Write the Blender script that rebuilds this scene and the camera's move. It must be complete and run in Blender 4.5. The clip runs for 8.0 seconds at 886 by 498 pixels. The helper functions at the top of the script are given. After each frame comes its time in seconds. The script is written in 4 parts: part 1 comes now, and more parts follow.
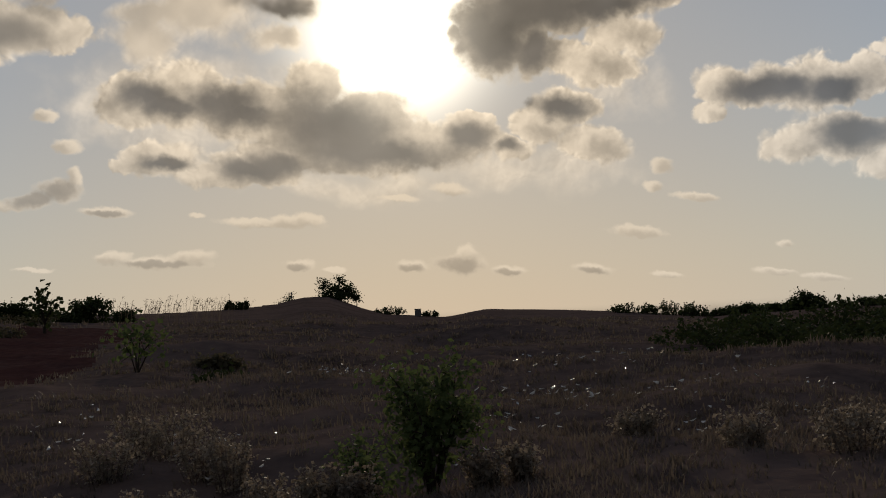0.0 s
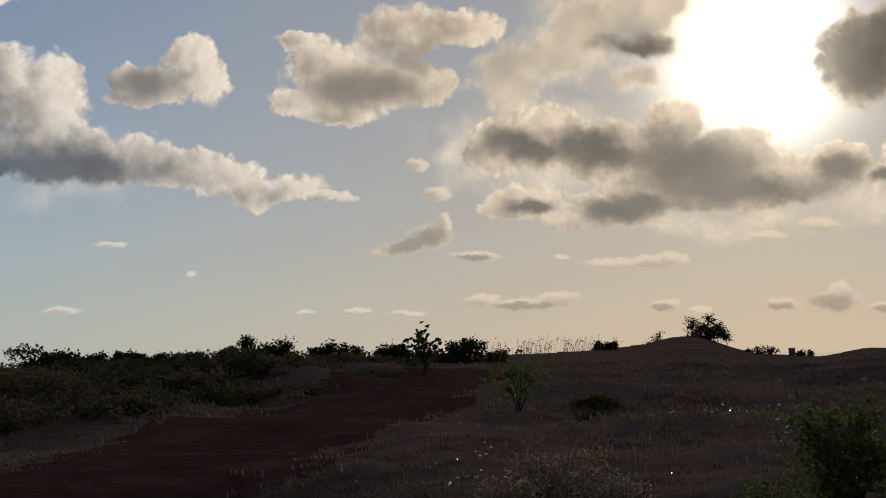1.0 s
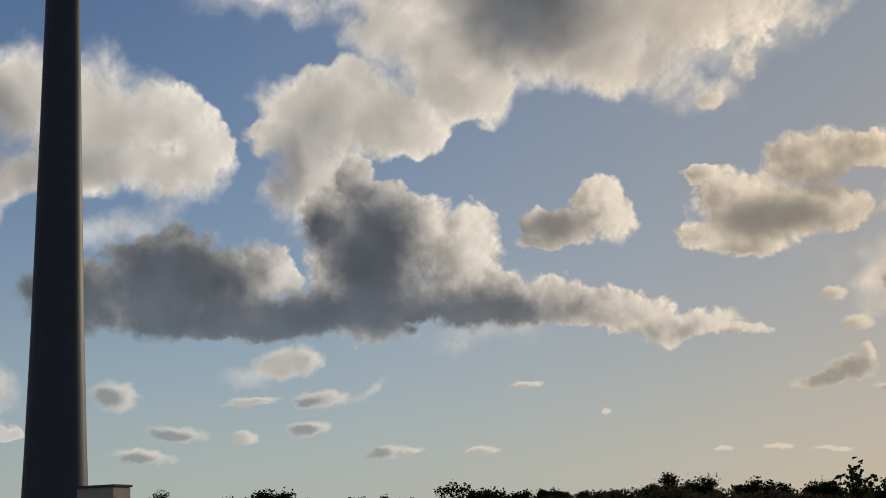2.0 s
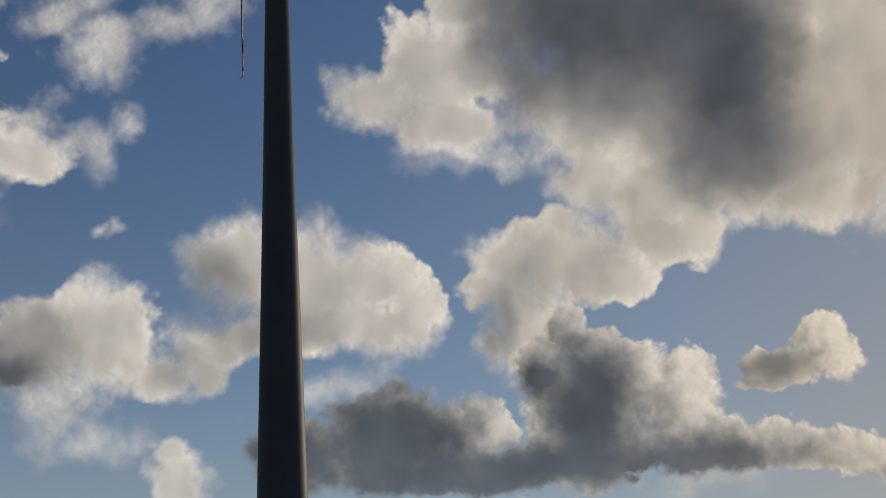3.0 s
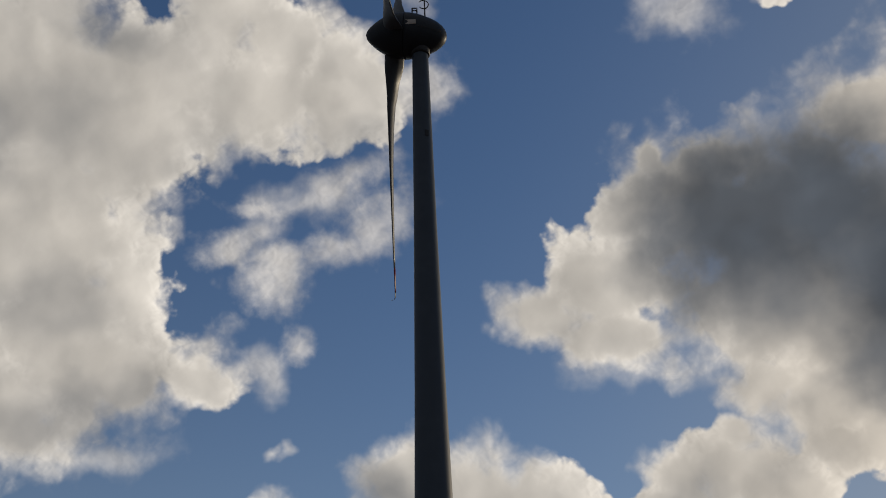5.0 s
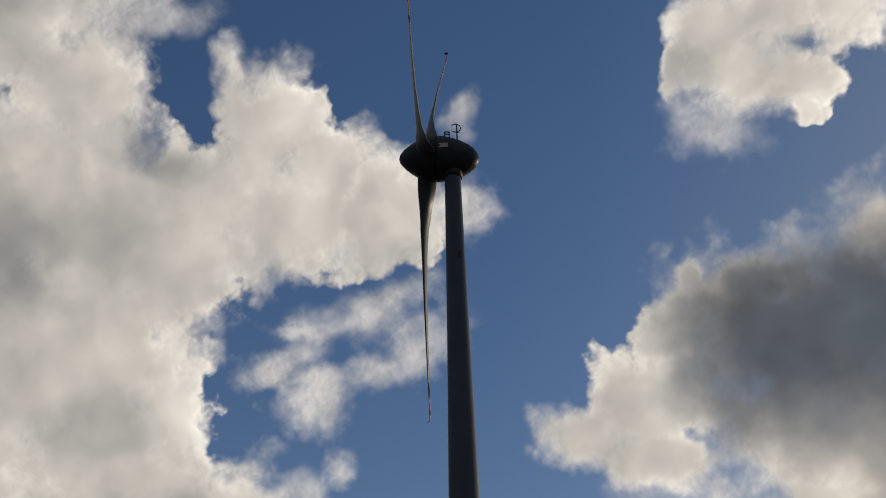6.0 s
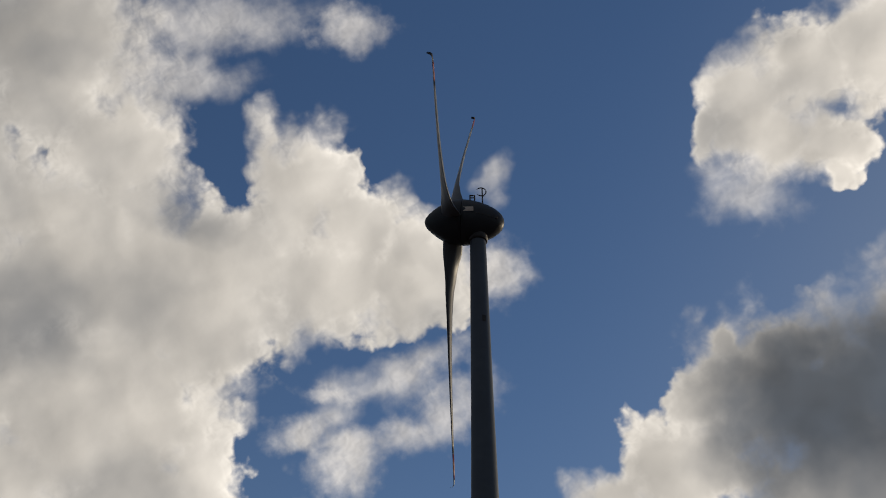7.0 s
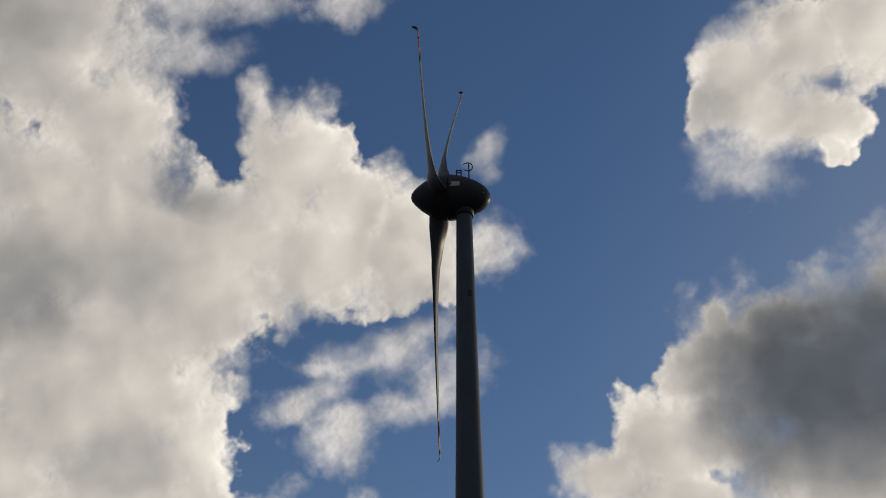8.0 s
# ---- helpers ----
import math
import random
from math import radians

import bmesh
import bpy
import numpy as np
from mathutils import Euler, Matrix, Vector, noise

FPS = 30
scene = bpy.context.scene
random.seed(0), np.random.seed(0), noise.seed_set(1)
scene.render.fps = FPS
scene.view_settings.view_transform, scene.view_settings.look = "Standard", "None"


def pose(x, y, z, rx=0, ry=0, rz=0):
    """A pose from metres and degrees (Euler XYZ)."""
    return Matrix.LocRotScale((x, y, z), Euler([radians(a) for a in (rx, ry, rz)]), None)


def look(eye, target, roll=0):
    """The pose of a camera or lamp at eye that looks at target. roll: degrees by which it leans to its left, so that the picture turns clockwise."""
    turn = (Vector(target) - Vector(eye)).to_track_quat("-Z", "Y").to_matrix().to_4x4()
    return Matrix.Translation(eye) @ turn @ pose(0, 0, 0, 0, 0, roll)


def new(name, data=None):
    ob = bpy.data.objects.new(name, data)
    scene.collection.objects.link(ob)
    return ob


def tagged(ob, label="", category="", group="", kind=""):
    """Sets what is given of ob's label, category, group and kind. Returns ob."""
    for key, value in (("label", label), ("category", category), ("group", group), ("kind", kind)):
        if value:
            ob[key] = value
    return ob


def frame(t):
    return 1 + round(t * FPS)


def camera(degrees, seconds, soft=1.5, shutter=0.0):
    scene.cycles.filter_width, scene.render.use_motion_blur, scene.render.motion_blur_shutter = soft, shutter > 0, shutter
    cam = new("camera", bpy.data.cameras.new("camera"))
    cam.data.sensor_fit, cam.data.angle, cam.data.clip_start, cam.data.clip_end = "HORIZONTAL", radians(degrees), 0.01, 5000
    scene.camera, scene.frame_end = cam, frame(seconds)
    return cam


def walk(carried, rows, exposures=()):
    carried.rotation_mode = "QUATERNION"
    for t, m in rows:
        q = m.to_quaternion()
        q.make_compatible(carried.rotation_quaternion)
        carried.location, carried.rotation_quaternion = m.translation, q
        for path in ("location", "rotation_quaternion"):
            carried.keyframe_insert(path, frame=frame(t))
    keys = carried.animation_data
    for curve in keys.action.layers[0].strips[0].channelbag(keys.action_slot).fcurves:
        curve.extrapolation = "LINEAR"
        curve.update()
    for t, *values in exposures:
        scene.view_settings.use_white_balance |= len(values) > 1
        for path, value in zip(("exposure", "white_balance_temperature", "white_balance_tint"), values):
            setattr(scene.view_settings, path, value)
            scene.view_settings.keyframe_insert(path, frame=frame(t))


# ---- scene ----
import itertools

# ------------------------------------------------------------------ camera
cam = camera(37, 8.0, soft=1.0)
PATH = [
    (0, pose(-0.003, -0.000, 1.6, 92.655, 2.477, 0.116)),
    (0.3, pose(-0.107, -0.006, 1.6, 93.031, 2.430, 3.710)),
    (0.5, pose(-0.175, -0.010, 1.6, 93.402, 2.418, 6.697)),
    (0.7, pose(-0.240, -0.023, 1.6, 93.929, 2.499, 9.921)),
    (1, pose(-0.338, -0.042, 1.6, 95.094, 2.665, 15.831)),
    (1.2, pose(-0.399, -0.064, 1.6, 96.093, 2.694, 19.548)),
    (1.5, pose(-0.489, -0.097, 1.6, 97.747, 2.735, 24.567)),
    (1.8, pose(-0.571, -0.141, 1.6, 100.190, 2.609, 30.497)),
    (2, pose(-0.625, -0.171, 1.6, 101.774, 2.489, 33.628)),
    (2.2, pose(-0.675, -0.205, 1.6, 103.377, 2.463, 36.363)),
    (3.3, pose(-0.426, 0.020, 1.6, 110.178, 2.966, 44.744)),
    (3.5, pose(-0.296, 0.145, 1.6, 111.036, 2.899, 45.633)),
    (4, pose(0.021, 0.464, 1.6, 113.343, 2.657, 47.684)),
    (4.2, pose(0.144, 0.596, 1.6, 114.269, 2.528, 48.427)),
    (4.5, pose(0.329, 0.793, 1.6, 115.577, 2.366, 49.312)),
    (4.7, pose(0.449, 0.926, 1.6, 116.624, 2.149, 49.877)),
    (5.8, pose(1.100, 1.672, 1.6, 122.647, 1.488, 52.035)),
    (6, pose(1.216, 1.810, 1.6, 123.590, 1.412, 52.366)),
    (6.5, pose(1.501, 2.158, 1.6, 125.422, 0.872, 52.915)),
    (6.8, pose(1.671, 2.368, 1.6, 126.164, 0.531, 53.191)),
    (7, pose(1.785, 2.508, 1.6, 126.336, 0.382, 53.340)),
    (7.5, pose(2.068, 2.857, 1.6, 126.018, 0.212, 53.261)),
    (7.8, pose(2.238, 3.067, 1.6, 125.521, 0.344, 53.080)),
    (8, pose(2.351, 3.207, 1.6, 125.241, 0.414, 53.004)),
]
walk(cam, PATH, [(0.0, -0.06), (1.0, -0.08), (1.5, -0.11), (2.0, -0.11), (2.2, -0.17), (3.3, -0.28), (3.5, -0.28), (4.0, -0.24), (4.5, -0.2), (6.0, -0.03), (8.0, 0.03)])

# ------------------------------------------------------------------ sky, clouds and sun
SUN_AZ, SUN_EL = 1.6, 12.4          # degrees to the left of +Y, and up
CHART_AZ, CHART_EL = 27.0, 20.0     # middle of the flat chart on which the clouds are laid out


def bearing(az, el=0.0):
    """Unit vector towards az degrees left of +Y and el degrees up."""
    a, e = radians(az), radians(el)
    return Vector((-math.sin(a) * math.cos(e), math.cos(a) * math.cos(e), math.sin(e)))


world = bpy.data.worlds.new("world")
scene.world = world
world.use_nodes = True
WN, WL = world.node_tree.nodes, world.node_tree.links
WN.clear()


def plug(tree, socket, value):
    if isinstance(value, bpy.types.NodeSocket):
        tree.links.new(value, socket)
    elif value is not None:
        socket.default_value = value


def math_node(tree, op, a, b=None, c=None, clamp=False):
    n = tree.nodes.new("ShaderNodeMath")
    n.operation, n.use_clamp = op, clamp
    for s, v in zip(n.inputs, (a, b, c)):
        plug(tree, s, v)
    return n.outputs[0]


def vec_node(tree, op, a, b=None, scale=None):
    n = tree.nodes.new("ShaderNodeVectorMath")
    n.operation = op
    plug(tree, n.inputs[0], a)
    plug(tree, n.inputs[1], b)
    if scale is not None:
        plug(tree, n.inputs[3], scale)
    return n.outputs["Value"] if op in ("DOT_PRODUCT", "LENGTH") else n.outputs[0]


def span(tree, v, a, b, lo=0.0, hi=1.0, smooth=True):
    n = tree.nodes.new("ShaderNodeMapRange")
    n.interpolation_type = "SMOOTHSTEP" if smooth else "LINEAR"
    for s, x in zip(n.inputs, (v, a, b, lo, hi)):
        plug(tree, s, x)
    return n.outputs[0]


def blend(tree, fac, a, b, mode="MIX"):
    n = tree.nodes.new("ShaderNodeMix")
    n.data_type, n.blend_type = "RGBA", mode
    plug(tree, n.inputs[0], fac)
    plug(tree, n.inputs[6], a)
    plug(tree, n.inputs[7], b)
    return n.outputs[2]


def noise_node(tree, vec, scale, detail=4.0, rough=0.55, dims="3D"):
    n = tree.nodes.new("ShaderNodeTexNoise")
    n.noise_dimensions = dims
    plug(tree, n.inputs["Vector"], vec)
    n.inputs["Scale"].default_value, n.inputs["Detail"].default_value = scale, detail
    n.inputs["Roughness"].default_value = rough
    return n


WT = world.node_tree
way = WN.new("ShaderNodeTexCoord").outputs["Generated"]
c_fwd, c_right = bearing(CHART_AZ, CHART_EL), bearing(CHART_AZ - 90)
c_up = c_right.cross(c_fwd)
fwd_dot = vec_node(WT, "DOT_PRODUCT", way, tuple(c_fwd))
k_chart = math_node(WT, "DIVIDE", math.degrees(2), math_node(WT, "MAXIMUM", math_node(WT, "ADD", fwd_dot, 1.0), 0.02))
comb = WN.new("ShaderNodeCombineXYZ")
plug(WT, comb.inputs[0], math_node(WT, "MULTIPLY", vec_node(WT, "DOT_PRODUCT", way, tuple(c_right)), k_chart))
plug(WT, comb.inputs[1], math_node(WT, "MULTIPLY", vec_node(WT, "DOT_PRODUCT", way, tuple(c_up)), k_chart))
chart = comb.outputs[0]                                    # degrees on the chart


def warped(vec, *layers):
    """The chart pushed about by noise: (size in degrees, push in degrees)."""
    out = vec
    for size, push in layers:
        n = noise_node(WT, vec, 1.0 / size, 2.0, 0.5)
        off = vec_node(WT, "SUBTRACT", n.outputs["Color"], (0.5, 0.5, 0.5))
        out = vec_node(WT, "ADD", out, vec_node(WT, "SCALE", off, scale=push))
    return vec_node(WT, "MULTIPLY", out, (1.0, 1.0, 0.0))


rough_chart = warped(chart, (3.2, 1.3), (0.9, 0.7), (0.3, 0.12))
fine_chart = warped(chart, (0.9, 0.32), (0.3, 0.2))
mid_chart = warped(chart, (2.2, 0.8), (0.8, 0.6), (0.28, 0.2))
soft_chart = warped(chart, (3.2, 2.2), (1.2, 0.9))
sun_chart = Vector((24.89, -6.17, 0))
to_sun = vec_node(WT, "NORMALIZE", vec_node(WT, "SUBTRACT", tuple(sun_chart), chart))
rough_sunward = vec_node(WT, "ADD", rough_chart, vec_node(WT, "SCALE", to_sun, scale=1.7))
fine_sunward = vec_node(WT, "ADD", fine_chart, vec_node(WT, "SCALE", to_sun, scale=0.32))
front_sunward = vec_node(WT, "ADD", mid_chart, vec_node(WT, "SCALE", to_sun, scale=0.75))
LAID = {"shades": None, "front_shades": None, "front": None, "front_core": None, "front_sunward": None, "body": None, "core": None, "veil": None, "mist": None, "sunward": None, "small": None, "small_core": None, "small_sunward": None}


TURNED = {}


def lump_node(vec, scale):
    """Distance from the middles of rounded lumps."""
    n = WN.new("ShaderNodeTexVoronoi")
    n.feature, n.voronoi_dimensions = "SMOOTH_F1", "2D"
    plug(WT, n.inputs["Vector"], vec)
    n.inputs["Scale"].default_value, n.inputs["Smoothness"].default_value = scale, 0.5
    n.inputs["Detail"].default_value, n.inputs["Roughness"].default_value = 2.0, 0.5
    n.inputs["Randomness"].default_value = 1.0
    return n.outputs["Distance"]


def ellipse(base, x, y, rx, ry, turn):
    """How many radii a place lies from the middle of an ellipse; turns are rounded to ten degrees."""
    step = round(turn / 10) * 10
    key = (base, step)
    if key not in TURNED:
        n = WN.new("ShaderNodeVectorRotate")
        n.rotation_type = "Z_AXIS"
        plug(WT, n.inputs["Vector"], base)
        n.inputs["Angle"].default_value = radians(-step)
        TURNED[key] = n.outputs[0] if step else base
    c, s = math.cos(radians(step)), math.sin(radians(step))
    n = WN.new("ShaderNodeVectorMath")
    n.operation = "MULTIPLY_ADD"
    plug(WT, n.inputs[0], TURNED[key])
    n.inputs[1].default_value = (1 / rx, 1 / ry, 0)
    n.inputs[2].default_value = (-(c * x + s * y) / rx, -(c * y - s * x) / ry, 0)
    return vec_node(WT, "LENGTH", n.outputs[0])


def nearest(vec, shapes, softness=0.3):
    out = None
    for shape in shapes:
        f = ellipse(vec, *shape)
        out = f if out is None else math_node(WT, "SMOOTH_MIN", out, f, softness)
    return out


def lay(key, field, softness):
    LAID[key] = field if LAID[key] is None else math_node(WT, "SMOOTH_MIN", LAID[key], field, softness)


def cloud_bank(name, bodies, cores, shades=(), crisp=False):
    """A bank of cloud: puffs (x, y, two radii, turn) on the chart, dark patches painted for the thick shaded parts that
    let little light through, and half-dark patches painted for softer shade (the same, and how dark). Crisp banks are
    nearer and harder-edged, and lie before the others."""
    dimmed = "front_shades" if crisp else "shades"
    for *shape, amount in shades:
        soft = span(WT, ellipse(soft_chart, *shape), 1.5, 0.25, 0.0, amount)
        LAID[dimmed] = soft if LAID[dimmed] is None else math_node(WT, "SMOOTH_MAX", LAID[dimmed], soft, 0.25)
    small = max(b[3] for b in bodies) < 0.95 and not crisp
    key, pre = ("front", "front_") if crisp else ("small", "small_") if small else ("body", "")
    at, ahead = (mid_chart, front_sunward) if crisp else (fine_chart, fine_sunward) if small else (rough_chart, rough_sunward)
    lay(key, nearest(at, bodies, 0.2 if crisp else 0.3), 0.15)
    lay(pre + "sunward", nearest(ahead, bodies), 0.15)     # the same bank, a step nearer the sun
    if cores:
        lay(pre + "core", nearest(soft_chart if key == "body" else mid_chart if crisp else fine_chart, cores, 0.8 if key == "body" else 0.5), 0.7 if key == "body" else 0.1)


def veil(name, bodies):
    """Thin cloud that the sky shows through."""
    lay("veil", nearest(soft_chart, bodies, 0.5), 0.3)


def mist(name, bodies):
    """Ragged soft cloud, all but closed in its middle."""
    lay("mist", nearest(mid_chart, bodies, 0.4), 0.3)


cloud_bank("great left bank",
           [(-45.8, 28.17, 8.27, 16.34, -10), (-37.31, 31.76, 5.22, 6.21, -12), (-35.33, 26.65, 3.94, 3.24, -12), (-38.47, 22.06, 8.55, 6.75, -11), (-33.41, 20.75, 4.19, 2.94, -12), (-39.3, 14.6, 7.66, 6.86, -11), (-33.33, 17.19, 4.17, 3.71, -12), (-28.46, 22.41, 3.3, 3.99, -13), (-28.61, 25.58, 0.85, 2, -13), (-26.42, 23.03, 2.38, 2.25, -13), (-24.82, 20.63, 2.76, 2.24, -13), (-26.97, 18.28, 3.93, 2.63, -12), (-36.67, 9.86, 4.32, 3.85, -11), (-30.22, 20.62, 4.74, 3.46, -12)],
           [],
           [(-40.84, 19.23, 3.33, 3.49, -11, 0.75), (-32.93, 22.98, 3.16, 1.48, -38, 0.7), (-29.75, 22.7, 1.58, 2.4, -12, 0.35), (-27.46, 15.97, 3.12, 1.31, 13, 0.45), (-37.81, 10.86, 3.56, 2.07, -11, 0.5), (-36.54, 31.6, 3.14, 1.62, -12, 0.4), (-30.1, 18.69, 2.1, 1.32, -12, 0.25)])
cloud_bank("great left bank, arm",
           [(-23.05, 19.01, 2.09, 2.09, -13), (-23.51, 16.98, 2.47, 1.17, 7), (-22.21, 18.02, 1.69, 1.69, -13), (-22.44, 17, 1.55, 1.3, -13)],
           [],
           [(-23.4, 15.1, 2.84, 1.55, 13, 0.5)])
cloud_bank("great left bank, foot",
           [(-38.12, 9.53, 6.48, 3.39, -10), (-34.75, 18.72, 7.55, 4.15, -11), (-37.05, 15.18, 5.5, 8.62, -11), (-34.59, 10.74, 2.27, 3.13, -11), (-32.3, 6.22, 2.42, 1.16, -21), (-36.21, 7.33, 4.76, 2.6, 0), (-40.62, 6.55, 3.94, 3.37, -10), (-44.31, 11.2, 4.82, 7.84, -10), (-23.54, 17.5, 3.32, 2.8, -12)],
           [],
           [(-37.77, 5.51, 4.72, 2.08, 5, 0.7), (-36.11, 19.51, 3.5, 2.85, -11, 0.45), (-29.8, 16.43, 2.81, 2.07, -11, 0.45), (-26.04, 15.68, 2.3, 1.54, -12, 0.45), (-33.6, 7.64, 1.52, 1.56, -10, 0.2)])
mist("hole puffs",
     [(-28.16, 9.78, 1.59, 1.29, -11), (-27.06, 10.76, 1.28, 0.93, -11), (-22.72, 11.6, 2.43, 1.33, 24), (-24.93, 10.99, 2.05, 0.82, 4), (-27.28, 6.86, 0.77, 0.82, -11), (-27.86, 13.28, 1.79, 0.52, -16), (-29.7, 11.93, 1.79, 0.83, -1), (-23.25, 14.05, 2.05, 0.92, 8), (-19.44, 17.13, 1.52, 1.51, -13)])
cloud_bank("high right puff",
           [(-6.84, 22.21, 2.53, 1.83, -17), (-4.05, 22.49, 3.06, 2.41, -18), (-6.4, 20.17, 2.63, 1.71, -16), (-4.01, 19.08, 2.09, 1.56, -17), (-0.93, 22.48, 2.51, 3.3, -18), (-8.83, 20.88, 0.73, 1.24, -16), (-3.69, 17.61, 0.92, 0.72, -16)],
           [],
           [(-8.48, 20.78, 1.7, 1.73, -16, 0.55), (-4.37, 21.33, 2.35, 1.69, -17, 0.3), (-5.25, 24.39, 1.44, 1.21, -18, 0.4)])
mist("low left",
     [(-25.87, -3.82, 1.75, 1.01, -9), (-32.48, -4.82, 2.69, 1, -9)])
mist("high wisps",
     [(-23.34, 29.74, 1.99, 1.18, -14)])
veil("high wisps",
     [(-29.98, 31.65, 6.13, 1.59, -8), (-31.85, 29.75, 2.38, 1.07, -13)])
cloud_bank("high dark bank",
           [(-16.39, 6.47, 2.12, 1.62, -11), (-13.36, 7.13, 3.2, 2.97, -11), (-13.36, 4.62, 2.69, 1.35, -11), (-11.97, 9.62, 1.84, 1.6, -12), (-10.49, 11.93, 0.85, 0.98, -13), (-8.91, 9.46, 3.95, 3.4, -12), (-4.33, 8.43, 5.75, 4.51, -13), (-3.64, 6.1, 7.72, 6.14, -12), (-1.07, 11.76, 2.91, 1.74, -14), (-5.19, 4.25, 6.88, 3.56, -11), (-1.28, 5.36, 5.74, 5.81, -12), (2.62, 9.18, 5.32, 5.91, -14)],
           [(-7.52, 9.15, 5.09, 4.22, -12), (-3.56, 8.75, 4.79, 3.78, -13), (-1.38, 4.9, 3.31, 4.42, -12)],
           [(-11.01, 7.66, 2.18, 2.45, -12, 0.6), (-15.93, 5.62, 1.49, 0.75, -11, 0.3), (-7.23, 5.88, 5.16, 3.12, -12, 0.85), (-2.93, 6.19, 4.06, 4.47, -12, 0.85), (-2.83, 1.16, 2.44, 2.09, -11, 0.75), (-3.39, 10.65, 3.43, 2.36, -13, 0.8)])
cloud_bank("high dark bank, foot",
           [(-0.66, 1.26, 5.94, 2.83, -9), (1.8, -0.57, 3.56, 1.52, -9), (-2.64, 3.52, 7.68, 3.56, -10), (4.2, 3.48, 6.53, 5.27, -10), (-7.27, 1.49, 2.65, 1.41, -9), (-5.16, 0.3, 2.84, 1.93, -9), (-3.52, -1.41, 0.98, 1.15, -9)],
           [],
           [(-1.07, 1.57, 3.44, 2.13, -9, 0.8), (-0.38, 0.02, 3.42, 1.18, -9, 0.4), (-6.93, 0.58, 1.44, 0.73, -9, 0.3)])
cloud_bank("mid cloud",
           [(-5.19, -1.4, 2.01, 1.44, -9), (-3.64, -1.4, 1.17, 1.44, -9), (-11.89, -2.13, 1.97, 2.09, -8), (-9.27, -1.9, 2.67, 2.32, -8), (-7.21, -2.81, 2.04, 1.65, -8), (-11.53, -4.66, 1.96, 2.08, -8), (-12.94, -2.47, 1.04, 1.18, -8), (-9.23, -0.05, 1.21, 0.86, -9)],
           [],
           [(-12.55, -4.02, 1.48, 2.21, -8, 0.75), (-10.88, -2.77, 1.1, 1.47, -8, 0.45), (-7.3, -1.82, 1.68, 0.97, -8, 0.35)])
cloud_bank("mid puff",
           [(-23.57, -0.1, 2.45, 2.15, -9), (-20.71, -1.3, 2.88, 2.64, -9), (-17.74, -1.75, 2.3, 1.8, -9), (-16.02, -3.77, 1.49, 1.61, -53), (-25.09, -3.69, 1.37, 0.88, -9), (-22.02, -3.39, 3.01, 1.13, -9), (-18.48, -3.41, 2.75, 1.25, -8), (-16.36, -2.71, 1.49, 1.49, -8)],
           [],
           [(-24.95, -0.9, 2.25, 2.53, -9, 0.8), (-22.45, -2.82, 3.26, 1.51, -9, 0.6), (-19.71, -1.45, 1.75, 1.5, -9, 0.25), (-25.66, -4.11, 1.75, 1, -9, 0.4)])
cloud_bank("lower left puff",
           [(-30.03, -2.16, 2.72, 2.65, -9), (-32.76, -2.23, 2.69, 1.89, -9), (-28.57, -3.4, 1.36, 1.51, -9), (-34.9, -2.65, 2.66, 1.56, -9), (-27.58, -7.81, 1.04, 0.69, -9)],
           [(-34.98, -3.28, 2.9, 1.06, -9), (-35.82, -2.25, 1.44, 1.26, -9)],
           [(-32.95, -2.71, 2.2, 1.77, -9, 0.6), (-34.22, -1.23, 1.7, 1.01, -9, 0.5)])
cloud_bank("low left",
           [(-27.28, -9.16, 1.36, 1.67, -7), (-26.62, -12.45, 2.13, 1.18, -7), (-28.22, -11.89, 1.4, 1.47, -7), (-27.68, -14.05, 1.65, 0.93, -7), (-25.22, -14.52, 0.72, 0.34, -7), (-25.64, -4.51, 1.06, 0.86, -6), (-27.53, -4.55, 1.4, 1.23, -6)],
           [(-27.7, -14.29, 1.18, 0.61, -7), (-27.85, -13.17, 1.17, 0.49, -7)],
           [(-26.88, -12.79, 1.89, 0.73, -7, 0.5), (-26.1, -4.46, 1.88, 1.23, -6, 0.6)])
cloud_bank("broad dark bank",
           [(-17.79, -8.56, 3.31, 2.53, -6), (-21.63, -8.92, 2.91, 1.68, -6), (-14.48, -8.88, 1.85, 1.69, -5), (-13.22, -8.62, 1.44, 0.94, -45), (-9.38, -8.84, 3.17, 3.58, -5), (-9.57, -4.8, 1.13, 1.13, -5), (-8.34, -5.46, 1.23, 0.79, -5), (-11.01, -6.21, 1.28, 1.24, -5), (-7.02, -7.31, 2.17, 1.77, -5), (-5.02, -8.46, 1.67, 1.84, -5), (-11.02, -10.48, 7.44, 1.14, -5), (-18.41, -9.99, 6.14, 1.19, -6), (-4.57, -10.47, 2.94, 1.47, -4), (-2.14, -10.65, 2.67, 1.17, -4), (0.24, -11.18, 2.4, 1.02, -4)],
           [(-17.81, -8.68, 4.67, 3.35, -6), (-22.24, -8.98, 3.63, 2.35, -6), (-9.23, -8.48, 2.67, 4.45, -5), (-13.51, -10.58, 11.4, 1.54, -5), (-5.37, -11.14, 5.41, 1.28, -4), (-10.96, -6.96, 1.48, 1.24, -5)], crisp=True)
cloud_bank("broad dark bank, tail",
           [(1.89, -11.54, 2.14, 1.01, -4), (3.26, -12.22, 1.18, 0.77, -3), (4.69, -12.02, 1.87, 0.62, -3), (6.52, -12.41, 1.38, 0.33, -3), (-4.66, -7.01, 1.1, 0.93, -5)],
           [], crisp=True)
